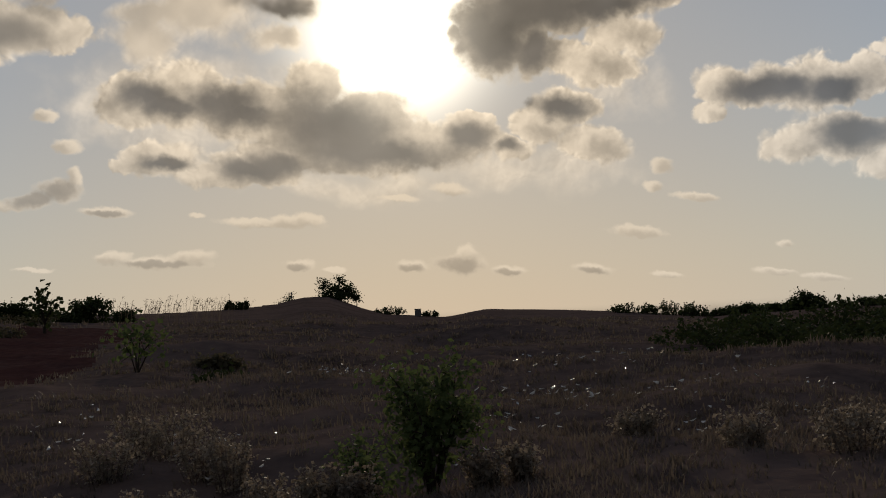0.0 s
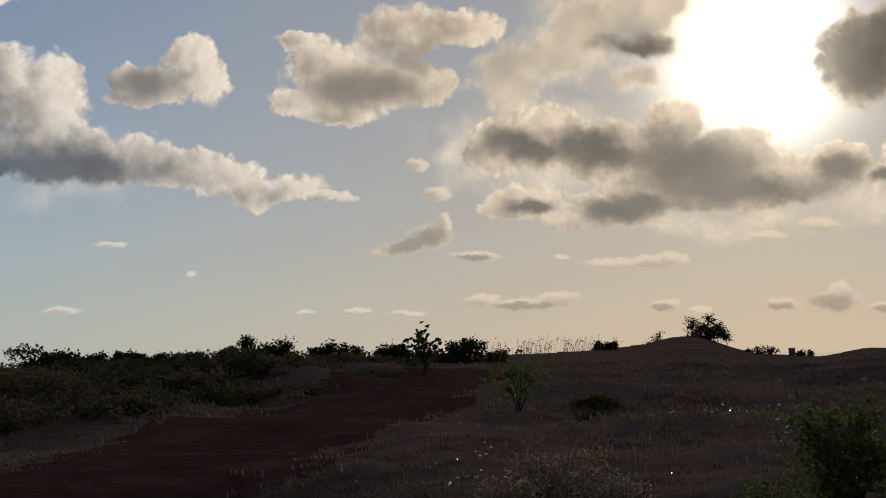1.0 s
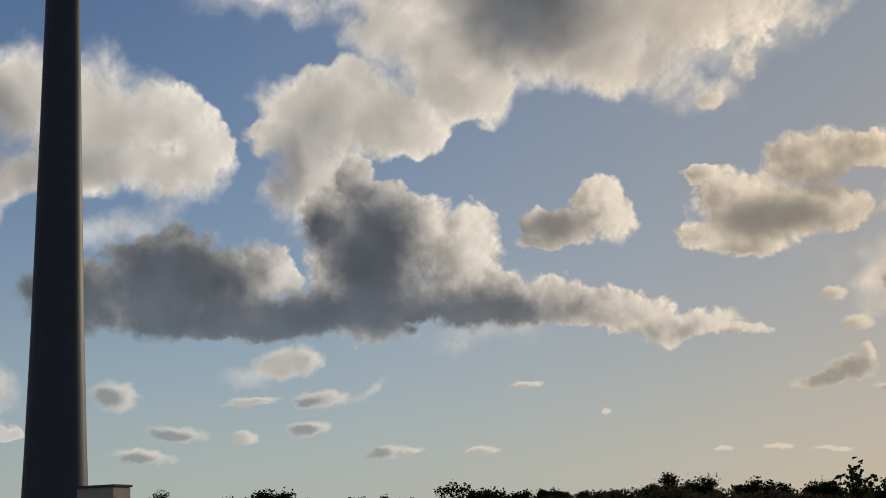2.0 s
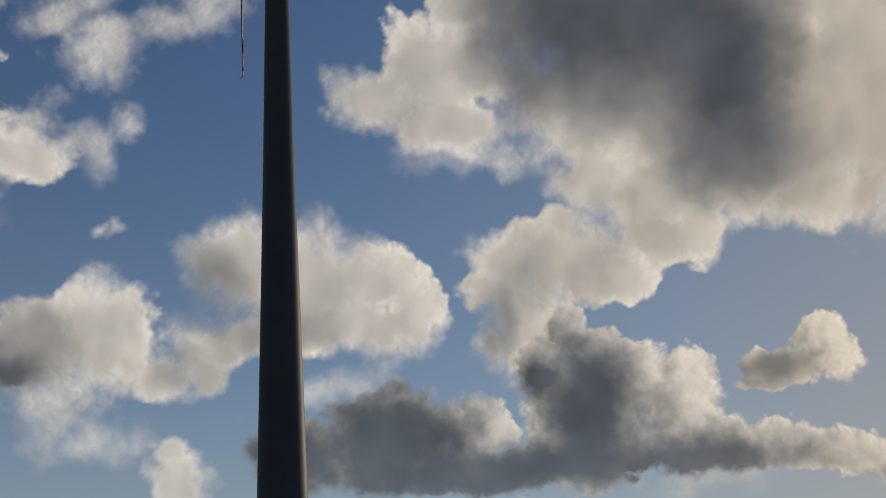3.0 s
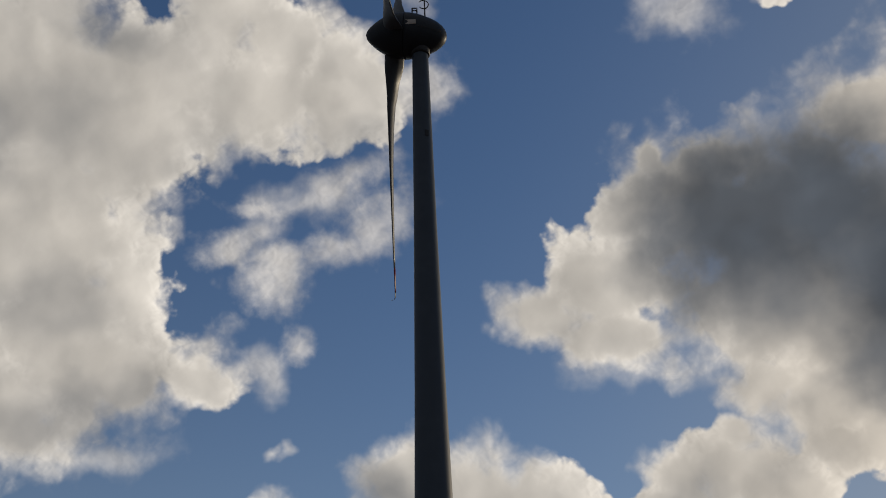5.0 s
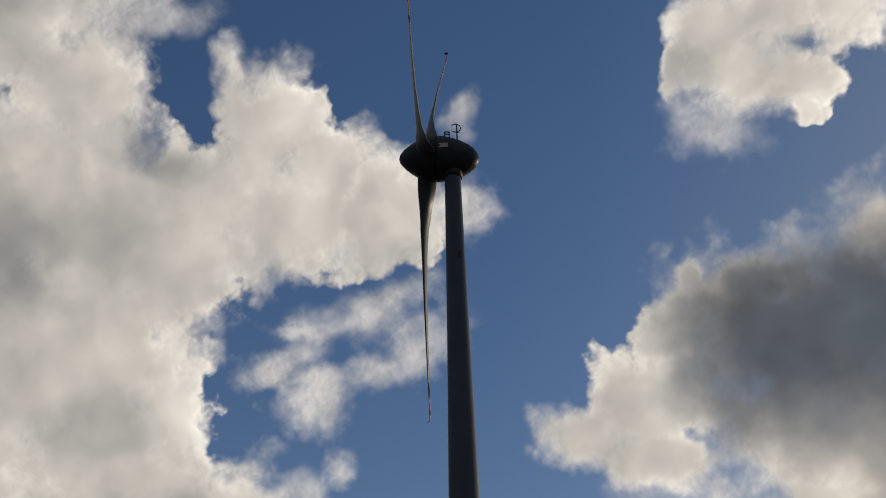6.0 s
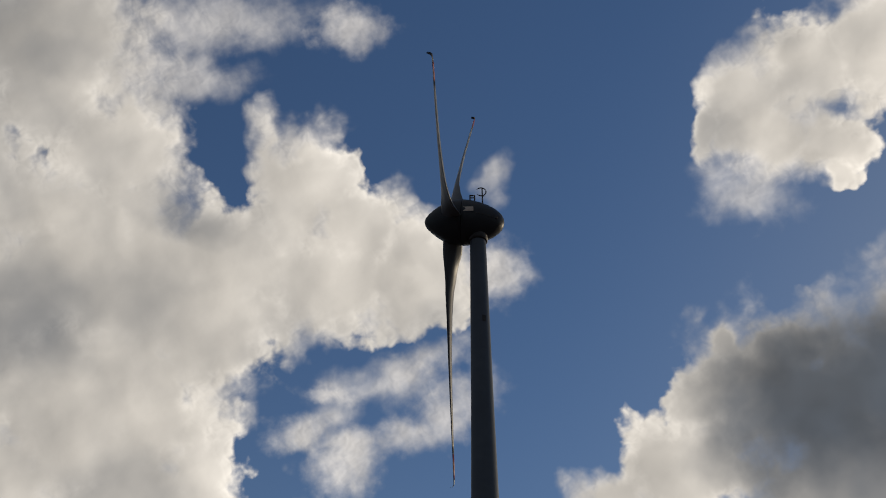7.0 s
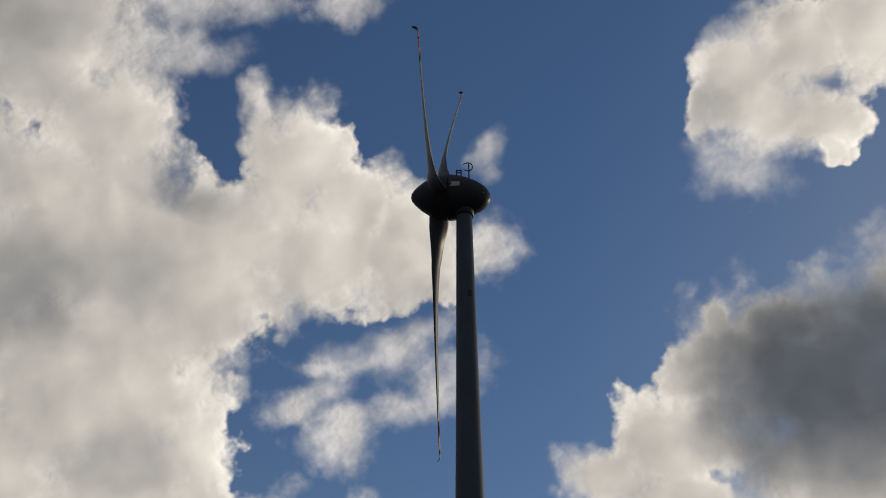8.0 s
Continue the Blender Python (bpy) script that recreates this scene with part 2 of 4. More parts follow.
cloud_bank("round puff",
           [(0.74, -6.36, 1.24, 1.02, -5), (1.27, -7.25, 1.14, 1.09, -4), (-0.44, -7.55, 1.68, 0.97, -4), (-1.88, -7.37, 0.85, 0.78, -5), (-1.2, -8.03, 1.69, 0.54, -4)],
           [],
           [(-1.4, -7.53, 1.93, 0.97, -5, 0.95), (-0.18, -7.38, 1.2, 0.97, -5, 0.4)], crisp=True)
cloud_bank("right bank",
           [(9.76, -5.37, 2.05, 1.26, -2), (12.17, -5.08, 2.2, 0.91, -2), (5.63, -5.69, 1.22, 0.48, -2), (6.58, -6.74, 1.83, 1.17, -2), (8.27, -7.52, 4.15, 1.27, -2), (5.31, -8.28, 1.59, 0.73, -2), (10.94, -7.59, 1.45, 1.02, -1), (7.26, -8.76, 1.84, 0.54, -2)],
           [],
           [(8.26, -7.64, 2.93, 1.12, -2, 0.9), (10.48, -6, 2.42, 0.97, -2, 0.75), (11.91, -7.61, 1.45, 0.97, -1, 0.4), (5.83, -7.2, 1.22, 0.98, -2, 0.3)], crisp=True)
cloud_bank("right stack",
           [(17.84, -5.09, 2.45, 1.79, -1), (19.68, -4.42, 2.3, 2.01, -1), (16.19, -3.44, 1.17, 0.57, -1), (21.03, -3.51, 1.36, 2.12, -1), (14.31, -7.55, 1.55, 1.21, -1), (16.68, -6.39, 2.82, 1.32, -1)],
           [],
           [(19.7, -5.13, 1.61, 1.43, -1, 0.5)])
cloud_bank("below the sun, left",
           [(13.81, -10.22, 1.49, 1.42, -1), (15.97, -9.4, 1.9, 1.22, -1), (18.34, -10.29, 2.47, 1.46, -1), (15.22, -12.7, 2.05, 0.89, -1), (17.85, -13.34, 2.14, 0.64, 0), (19.74, -12.62, 1.87, 1.1, 0)],
           [(14.53, -9.99, 1.44, 0.73, -1), (17.87, -9.92, 2.12, 0.88, -1), (20.2, -12.62, 1.63, 0.73, 0), (15.7, -12.83, 0.96, 0.34, -1)], crisp=True)
cloud_bank("below the sun",
           [(21.87, -9.14, 1.51, 1.3, 4), (24.22, -10.24, 2.68, 1.53, 4), (21.98, -11.02, 3.28, 1.89, 4), (15.54, -10.29, 3.11, 1.02, 3), (18.69, -10.1, 2.7, 1.11, 4), (23.56, -11.94, 3.83, 1.23, 3), (26.36, -11.38, 3.37, 1.16, 4), (28.93, -10.8, 1.7, 1.3, 4), (29.13, -10.06, 1.1, 0.73, 4), (19.31, -12.94, 2.49, 0.9, 3), (15.38, -12.87, 1.32, 0.54, 2), (13.83, -12.93, 0.95, 0.49, 2)],
           [(22.73, -10.85, 3.3, 1.9, 4), (24.58, -11.88, 4.37, 0.92, 4), (19.31, -12.99, 2.12, 0.6, 3), (28.93, -10.8, 1.25, 0.83, 4), (15.54, -10.29, 2.15, 0.58, 3), (15.38, -12.92, 0.92, 0.29, 2), (18.71, -10.47, 1.97, 0.74, 3)], crisp=True)
cloud_bank("beside the sun",
           [(29.58, -6.35, 2.32, 1.99, 5), (31.57, -6.68, 0.99, 1.44, 5), (31.23, -4.79, 4.25, 1.53, 6), (34.32, -4.47, 2.85, 0.87, 6), (36.83, -3.7, 1.55, 0.57, 6), (39.05, -2.81, 1.55, 0.64, 6)],
           [(29.64, -6.4, 2.53, 2.04, 5), (31.57, -6.68, 1.04, 1.44, 5), (31.23, -4.79, 4.25, 1.58, 6), (34.3, -4.35, 2.59, 0.77, 6), (36.55, -3.6, 1.29, 0.51, 6)], crisp=True)
cloud_bank("beside the sun, pale",
           [(34.09, -6.97, 2.88, 1.09, 5), (35.51, -5.65, 1.95, 1.04, 6), (33.26, -9.14, 2.05, 0.95, 5), (34.73, -10.74, 1.99, 0.96, 5), (32.03, -10.17, 1.58, 0.95, 5), (30.94, -11.31, 1.18, 0.68, 4)],
           [(33.13, -9.15, 1.52, 0.58, 5), (31.4, -9.04, 0.79, 0.47, 5), (30.8, -11.24, 0.79, 0.37, 4)], crisp=True)
cloud_bank("far right",
           [(43.08, -7.13, 3.79, 1.23, 6), (40.21, -7.42, 1.26, 1.12, 6), (39.98, -8.79, 0.95, 0.59, 6), (44.89, -6.93, 2.47, 1.5, 6), (46.75, -6.19, 1.55, 1.29, 6), (46, -9.26, 3.4, 1.25, 6), (43.96, -9.88, 1.45, 0.92, 6), (48.38, -10.38, 1.56, 0.77, 6), (47.58, -4.88, 0.72, 0.48, 7)],
           [(42.71, -7.3, 2.82, 0.86, 6), (45.46, -7.2, 1.82, 0.75, 6), (46.88, -8.95, 2.35, 0.92, 6)], crisp=True)
cloud_bank("above the sun",
           [(9.24, -7.49, 1.55, 0.96, 4), (7.7, -6.92, 1.73, 1.13, 4), (20.16, -5.57, 2.33, 0.68, 5), (17.28, -6.18, 1.44, 0.72, 5), (19.75, -6.95, 1.47, 0.73, 5), (14.22, -6.66, 1.4, 0.71, 4)],
           [(9.02, -7.51, 1.33, 0.69, 4), (20.16, -5.64, 1.84, 0.44, 5)],
           [(15.4, -6.81, 4.73, 0.95, 4, 0.3)])
cloud_bank("low wisps",
           [(20.15, -15.33, 2.52, 0.25, 5), (21.79, -15.06, 0.97, 0.33, 2), (15.24, -17.23, 2.31, 0.32, 4), (16.71, -16.92, 1.23, 0.35, 9), (13.31, -16.98, 0.91, 0.27, 1), (21.49, -17.18, 0.82, 0.33, 2), (23.03, -17.33, 0.65, 0.18, 2), (26.68, -17.05, 0.89, 0.37, 3), (28.91, -16.81, 1.33, 0.53, 3), (29.15, -16.32, 0.58, 0.4, 3), (31.19, -17.01, 1.02, 0.27, 3), (35.2, -16.68, 0.97, 0.3, 4), (37.22, -14.72, 1.75, 0.33, 4), (44.16, -14.7, 0.48, 0.19, 5), (25.99, -13.92, 0.94, 0.21, 3), (28.18, -13.34, 1, 0.31, 4)],
           [(15.25, -17.28, 1.7, 0.15, 4), (21.36, -17.26, 0.56, 0.18, 2), (26.63, -17.14, 0.63, 0.18, 3), (28.84, -16.87, 0.95, 0.37, 3), (31.19, -17.07, 0.64, 0.13, 3), (35.08, -16.77, 0.7, 0.16, 4)])
cloud_bank("small cloud",
           [(9.9, -14.67, 1.19, 0.38, 6), (11.04, -14.19, 1.06, 0.58, 1), (11.71, -13.54, 0.35, 0.48, 2), (13.05, -15.05, 1.09, 0.24, 1), (9.11, -14.94, 0.68, 0.24, 1)],
           [(10.24, -14.54, 1.1, 0.29, 6), (11.11, -14.18, 0.79, 0.38, 2), (13.05, -15.1, 0.71, 0.12, 1)])
cloud_bank("low wisps, more",
           [(38, -11.45, 0.69, 0.43, 5), (37.7, -12.51, 0.48, 0.32, 5), (39.88, -12.83, 1.18, 0.24, 5), (11.36, -12.35, 0.65, 0.33, 2), (10.42, -11.04, 0.59, 0.33, 3), (38.72, -16.65, 0.81, 0.19, 4), (10.04, -17.57, 0.92, 0.14, 0), (43.8, -16.09, 1.07, 0.22, 5), (46.23, -16.15, 1.33, 0.22, 5)],
           [])
cloud_bank("small puffs",
           [(-13.41, -12.64, 1.39, 0.72, -4), (-12.4, -12.57, 0.75, 0.73, -4), (-11.87, -14.28, 1.29, 0.41, -4), (-14.78, -14.14, 1.38, 0.17, -4), (-12.42, -15.55, 1.03, 0.36, -4), (-15.28, -15.64, 0.6, 0.31, -5), (-9.15, -16.84, 1.01, 0.34, -4), (-8.07, -16.86, 0.6, 0.2, -4), (-4.91, -17.06, 0.93, 0.2, -3), (0.6, -15.65, 0.27, 0.15, -2), (7.7, -17.47, 0.7, 0.15, -1), (5.82, -2.66, 0.72, 0.38, -2), (10.4, -11.01, 0.54, 0.3, -1), (11.3, -12.26, 0.59, 0.3, -1), (16.82, -15.08, 0.43, 0.2, 0), (21.12, -15.19, 1.4, 0.34, 0)],
           [(-12.65, -15.58, 0.61, 0.22, -4), (-9.51, -16.86, 0.67, 0.22, -4), (-12.46, -14.36, 0.56, 0.17, -4)])
cloud_bank("small puffs, low",
           [(-20.66, -13.37, 1.12, 0.74, -6), (-18.1, -15.28, 1.43, 0.42, -6), (-15.29, -15.8, 0.69, 0.25, -5), (-19.64, -16.11, 1.42, 0.34, -6), (-13.32, -12.76, 1.36, 0.64, -5), (-12.18, -12.57, 0.62, 0.54, -5), (-12.02, -14.31, 1.29, 0.37, -5), (-15.05, -14.24, 1.49, 0.15, -5), (-2.8, -14.27, 0.73, 0.17, -4), (5.53, -17.48, 0.46, 0.14, -2)],
           [(-21.03, -13.4, 0.58, 0.39, -6), (-18.47, -15.3, 0.93, 0.22, -6), (-20.01, -16.17, 0.78, 0.2, -6)])
veil("by the turbine",
     [(-19.66, 17.02, 1.67, 1.29, -13), (-18.47, 21.38, 0.83, 1.16, -14), (-28.17, 12.41, 2.32, 0.78, 9), (-27.74, 10.49, 1.41, 1.4, -11), (-25.84, 13.51, 3.36, 1.03, 3), (-31.47, 29.11, 3.18, 1.07, -13)])
veil("high right",
     [(-8.01, 17.83, 1.92, 1.47, -15)])
veil("under the dark bank",
     [(-13.55, 3.65, 2.69, 1.11, -11), (-29.23, 6.05, 1.53, 1.03, -10), (-37.79, 3.68, 4.2, 1.03, 5), (-29.14, 2.27, 0.41, 0.3, -10)])
veil("over the sun",
     [(16.23, -9.4, 5.53, 1.7, 4), (16.29, -11.23, 4.59, 1.47, 3), (13.2, -11.38, 1.41, 0.87, 3), (12.47, -10.34, 1.39, 0.95, 3), (19.99, -11.4, 2.99, 1.25, 3), (26.2, -13.07, 2.34, 0.78, 3), (33.5, -11.77, 3.98, 1.33, 5), (30.35, -12.27, 3.16, 0.79, 4), (24.15, -13.45, 4.12, 0.57, 3), (35.24, -7.91, 2.89, 1.58, 5)])
veil("low left",
     [(-32.57, -5.57, 1.71, 1.75, -9), (-30.75, -6.87, 2.21, 1.12, -9), (-26.23, -2.75, 1, 1.26, -9), (-28.63, 2.24, 0.4, 0.36, -9), (-28.91, 5.88, 0.99, 1.52, -9)])
veil("across the left",
     [(5.6, -2.69, 1.15, 0.52, -5), (6.65, -0.78, 2.49, 1.18, 20), (9.02, 1.08, 2.64, 1.39, 20), (-14.45, -9.88, 0.74, 0.74, -5), (-14.69, -12.84, 1.49, 0.74, -5), (-9.55, -13.9, 0.99, 0.25, 20), (-19.75, -5.87, 2.92, 0.74, 10), (-4.13, -10.99, 3.67, 1.47, -4)])
HOLES = [(-30.47, 26.01, 1.27, 2.94, -3), (-30.37, 28.59, 2.25, 1.2, -13), (-31.05, 10.33, 0.89, 1.56, -11), (-29.14, 13.4, 1.54, 1.03, 9), (-30.4, 13.12, 1.55, 1.17, -11), (-24.89, 11.74, 0.9, 1.02, -12), (-27.87, 13.93, 1.42, 0.57, 3), (-25.57, 12.96, 1.54, 0.56, 14)]
body, core = LAID["body"], LAID["core"]
hole = nearest(rough_chart, HOLES)
body = math_node(WT, "SMOOTH_MAX", body, math_node(WT, "SUBTRACT", 1.75, math_node(WT, "MULTIPLY", hole, 0.75)), 0.3)

# a closed grey cover over the rest of the sky, outside the laid-out banks, added unseen to dim the turbine
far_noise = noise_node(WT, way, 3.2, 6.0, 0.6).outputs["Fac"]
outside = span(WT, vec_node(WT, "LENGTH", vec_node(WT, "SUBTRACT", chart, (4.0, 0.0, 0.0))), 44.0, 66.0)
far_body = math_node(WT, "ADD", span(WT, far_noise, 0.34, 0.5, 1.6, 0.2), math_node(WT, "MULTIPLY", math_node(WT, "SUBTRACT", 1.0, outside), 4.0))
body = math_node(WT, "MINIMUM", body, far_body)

# billows: fractal noise eats into the rims, and its slope towards the sun gives the lit sides
billow_at = warped(chart, (2.4, 1.2))
lumps = lump_node(warped(chart, (2.6, 1.9), (1.0, 0.5)), 0.42)
curl_at = warped(chart, (1.1, 0.8), (0.4, 0.2))
knots = lump_node(curl_at, 1.15)
fleece = noise_node(WT, billow_at, 0.5, 4.0, 0.48).outputs["Fac"]
billow = math_node(WT, "MULTIPLY_ADD", math_node(WT, "SUBTRACT", fleece, 0.5), 0.85, math_node(WT, "MULTIPLY_ADD", lumps, 0.34, 0.35))
swell = noise_node(WT, billow_at, 0.4, 1.5, 0.45).outputs["Fac"]
swell_up = noise_node(WT, vec_node(WT, "ADD", billow_at, vec_node(WT, "SCALE", to_sun, scale=0.5)), 0.4, 1.5, 0.45).outputs["Fac"]
wool = noise_node(WT, chart, 1.35, 3.5, 0.52).outputs["Fac"]
curl = math_node(WT, "MULTIPLY_ADD", math_node(WT, "SUBTRACT", wool, 0.5), 0.6, math_node(WT, "MULTIPLY_ADD", knots, 0.45, 0.3))
knobs = math_node(WT, "SUBTRACT", knots, lump_node(vec_node(WT, "ADD", curl_at, vec_node(WT, "SCALE", to_sun, scale=0.16)), 1.15))
broad = noise_node(WT, chart, 0.16, 2.0, 0.5).outputs["Fac"]
mood = noise_node(WT, vec_node(WT, "ADD", chart, (40.0, 13.0, 5.0)), 0.24, 2.0, 0.5).outputs["Fac"]
slope = math_node(WT, "SUBTRACT", swell, swell_up)
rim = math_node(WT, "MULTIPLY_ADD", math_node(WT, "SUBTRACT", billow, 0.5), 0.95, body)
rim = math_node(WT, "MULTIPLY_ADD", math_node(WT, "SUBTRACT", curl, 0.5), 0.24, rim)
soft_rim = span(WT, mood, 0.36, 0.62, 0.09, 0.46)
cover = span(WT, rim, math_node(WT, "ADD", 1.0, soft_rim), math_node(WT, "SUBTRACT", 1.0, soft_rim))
depth = math_node(WT, "SUBTRACT", 1.0, rim, clamp=True)
ripple = math_node(WT, "MULTIPLY", math_node(WT, "SUBTRACT", wool, 0.5), 0.9)
small_rim = math_node(WT, "ADD", math_node(WT, "MULTIPLY_ADD", math_node(WT, "SUBTRACT", billow, 0.5), 0.5, LAID["small"]), ripple)
small_cover = span(WT, small_rim, 1.15, 0.6, 0.0, 0.97)
small_thick = math_node(WT, "MULTIPLY", span(WT, math_node(WT, "ADD", LAID["small_core"], ripple), 1.5, 0.5), 0.72)
small_light = span(WT, math_node(WT, "ADD", LAID["small_sunward"], ripple), 1.3, 0.2, 1.08, 0.68)
front_rim = math_node(WT, "MULTIPLY_ADD", math_node(WT, "SUBTRACT", billow, 0.5), 0.45, LAID["front"])
front_rim = math_node(WT, "MULTIPLY_ADD", math_node(WT, "SUBTRACT", curl, 0.5), 0.42, front_rim)
front_soft = span(WT, mood, 0.4, 0.65, 0.09, 0.22)
front_cover = span(WT, front_rim, math_node(WT, "ADD", 1.0, front_soft), math_node(WT, "SUBTRACT", 0.98, front_soft))
front_depth = math_node(WT, "SUBTRACT", 1.0, front_rim, clamp=True)
front_thick = math_node(WT, "MULTIPLY_ADD", math_node(WT, "SUBTRACT", billow, 0.5), 0.4, LAID["front_core"])
front_thick = span(WT, math_node(WT, "MULTIPLY_ADD", math_node(WT, "SUBTRACT", wool, 0.5), 0.22, front_thick), 1.45, 0.35, 0.0, 0.96)
front_light = math_node(WT, "MULTIPLY_ADD", math_node(WT, "SUBTRACT", billow, 0.5), 1.2, math_node(WT, "ADD", LAID["front_sunward"], ripple))
front_light = span(WT, front_light, 1.25, -0.1, 1.2, 0.55)
front_light = math_node(WT, "MULTIPLY", front_light, math_node(WT, "MULTIPLY_ADD", knobs, span(WT, front_depth, 0.0, 0.4, -0.7, -0.15), 1.0))
core = math_node(WT, "MULTIPLY_ADD", math_node(WT, "SUBTRACT", billow, 0.5), 0.4, core)
# the unseen outside cover is darkened here too, so less light reaches the turbine
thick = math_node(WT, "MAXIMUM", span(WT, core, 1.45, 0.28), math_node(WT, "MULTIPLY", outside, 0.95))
misty = span(WT, math_node(WT, "MULTIPLY_ADD", math_node(WT, "SUBTRACT", fleece, 0.5), 1.6, math_node(WT, "ADD", ripple, LAID["mist"])), 1.3, -0.1, 0.0, 0.68)
thin = span(WT, math_node(WT, "MULTIPLY_ADD", math_node(WT, "SUBTRACT", fleece, 0.5), 1.6, math_node(WT, "MULTIPLY_ADD", ripple, 0.5, LAID["veil"])), 1.3, 0.0, 0.0, 0.5)

# clear air: Nishita sky, with haze towards the horizon and a glow round the sun
sky = WN.new("ShaderNodeTexSky")
sky.sky_type, sky.sun_disc = "NISHITA", False
sky.sun_elevation, sky.sun_rotation = radians(SUN_EL), radians(-SUN_AZ)
sky.air_density, sky.dust_density, sky.ozone_density = 1.0, 0.15, 2.0
sun_dot = math_node(WT, "MINIMUM", vec_node(WT, "DOT_PRODUCT", way, tuple(bearing(SUN_AZ, SUN_EL))), 1.0)
sun_deg = math_node(WT, "MULTIPLY", math_node(WT, "ARCCOSINE", sun_dot), math.degrees(1))
sep = WN.new("ShaderNodeSeparateXYZ")
plug(WT, sep.inputs[0], way)
height = math_node(WT, "MAXIMUM", sep.outputs[2], 0.0)     # sine of the elevation
near_sun = span(WT, sun_deg, 42.0, 2.0)
air = blend(WT, 1.0, sky.outputs[0], (0.056, 0.065, 0.081, 1), "MULTIPLY")
air = blend(WT, math_node(WT, "MULTIPLY", span(WT, sun_deg, 49.0, 7.0), 0.80), air, (0.285, 0.308, 0.325, 1))
haze_colour = blend(WT, near_sun, (0.435, 0.465, 0.455, 1), (0.69, 0.52, 0.345, 1))
haze_colour = blend(WT, span(WT, sun_deg, 62.0, 105.0), haze_colour, (0.10, 0.125, 0.155, 1))   # dimmed away from the sun, so the turbine's near side gets less light
haze = math_node(WT, "POWER", math_node(WT, "SUBTRACT", 1.0, height), 5.5)
air = blend(WT, math_node(WT, "MULTIPLY", haze, 0.85), air, haze_colour)

g_wide = math_node(WT, "EXPONENT", math_node(WT, "MULTIPLY", sun_deg, -1 / 5.0))
g_disc = math_node(WT, "EXPONENT", math_node(WT, "MULTIPLY", math_node(WT, "POWER", sun_deg, 2.0), -1 / 8.5))
glow = blend(WT, 1.0, blend(WT, 1.0, (0.22, 0.17, 0.10, 1), g_wide, "MULTIPLY"), blend(WT, 1.0, (3.6, 3.3, 2.7, 1), g_disc, "MULTIPLY"), "ADD")
clear = blend(WT, 1.0, air, glow, "ADD")

lit = blend(WT, near_sun, (0.745, 0.69, 0.615, 1), (0.77, 0.63, 0.46, 1))
grey = blend(WT, span(WT, sun_deg, 30.0, 2.0), (0.074, 0.086, 0.104, 1), (0.125, 0.107, 0.086, 1))
rim_lit = lit                                             # before the broad shading below
shade = span(WT, broad, 0.36, 0.62, 0.95, 1.12)
sunward = math_node(WT, "MULTIPLY_ADD", math_node(WT, "SUBTRACT", billow, 0.5), 0.3, LAID["sunward"])
shade = math_node(WT, "MULTIPLY", shade, span(WT, sunward, 1.2, 0.1, 1.12, 0.88))
shade = math_node(WT, "MULTIPLY", shade, span(WT, depth, 0.0, 0.5, 1.10, 0.90))
relief = math_node(WT, "MULTIPLY_ADD", knobs, span(WT, depth, 0.05, 0.5, 0.35, 0.04), math_node(WT, "MULTIPLY", slope, span(WT, depth, 0.05, 0.7, 0.9, 0.4)))
shade = math_node(WT, "MULTIPLY", shade, math_node(WT, "SUBTRACT", 1.0, relief))
lit = blend(WT, 1.0, lit, shade, "MULTIPLY")
grey = blend(WT, 1.0, grey, span(WT, swell, 0.3, 0.7, 0.8, 1.35, smooth=False), "MULTIPLY")
dim = math_node(WT, "MULTIPLY_ADD", math_node(WT, "SUBTRACT", swell, 0.5), 0.45, LAID["shades"], clamp=True)
lit = blend(WT, dim, lit, (0.185, 0.19, 0.20, 1))
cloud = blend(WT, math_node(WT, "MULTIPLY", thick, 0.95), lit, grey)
cloud = blend(WT, 1.0, cloud, blend(WT, 1.0, glow, span(WT, depth, 0.0, 0.45, 0.5, 0.07), "MULTIPLY"), "ADD")
clear = blend(WT, thin, clear, blend(WT, 1.0, lit, blend(WT, 1.0, glow, (0.3, 0.3, 0.3, 1), "MULTIPLY"), "ADD"))
clear = blend(WT, misty, clear, blend(WT, 1.0, lit, (0.86, 0.87, 0.90, 1), "MULTIPLY"))
far_off = span(WT, height, 0.0, 0.24, 0.42, 0.0)           # far cloud sinks into the haze
cloud = blend(WT, far_off, cloud, clear)
small_grey = blend(WT, 0.25, grey, haze_colour)
small_cloud = blend(WT, small_thick, blend(WT, 1.0, rim_lit, small_light, "MULTIPLY"), small_grey)
small_cloud = blend(WT, math_node(WT, "MULTIPLY", far_off, 0.75), small_cloud, clear)
full = blend(WT, small_cover, clear, small_cloud)
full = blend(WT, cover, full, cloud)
front_cloud = blend(WT, 1.0, rim_lit, front_light, "MULTIPLY")
front_cloud = blend(WT, front_thick, blend(WT, LAID["front_shades"], front_cloud, blend(WT, near_sun, (0.185, 0.19, 0.20, 1), (0.26, 0.22, 0.17, 1))), grey)
front_cloud = blend(WT, 1.0, front_cloud, blend(WT, 1.0, glow, span(WT, front_depth, 0.0, 0.30, 0.6, 0.10), "MULTIPLY"), "ADD")
front_cloud = blend(WT, far_off, front_cloud, clear)
full = blend(WT, front_cover, full, front_cloud)
below = span(WT, sep.outputs[2], -0.02, 0.0)
full = blend(WT, below, (0.05, 0.04, 0.03, 1), full)
background = WN.new("ShaderNodeBackground")
plug(WT, background.inputs[0], full)
background.inputs[1].default_value = 1.0
plug(WT, WN.new("ShaderNodeOutputWorld").inputs[0], background.outputs[0])

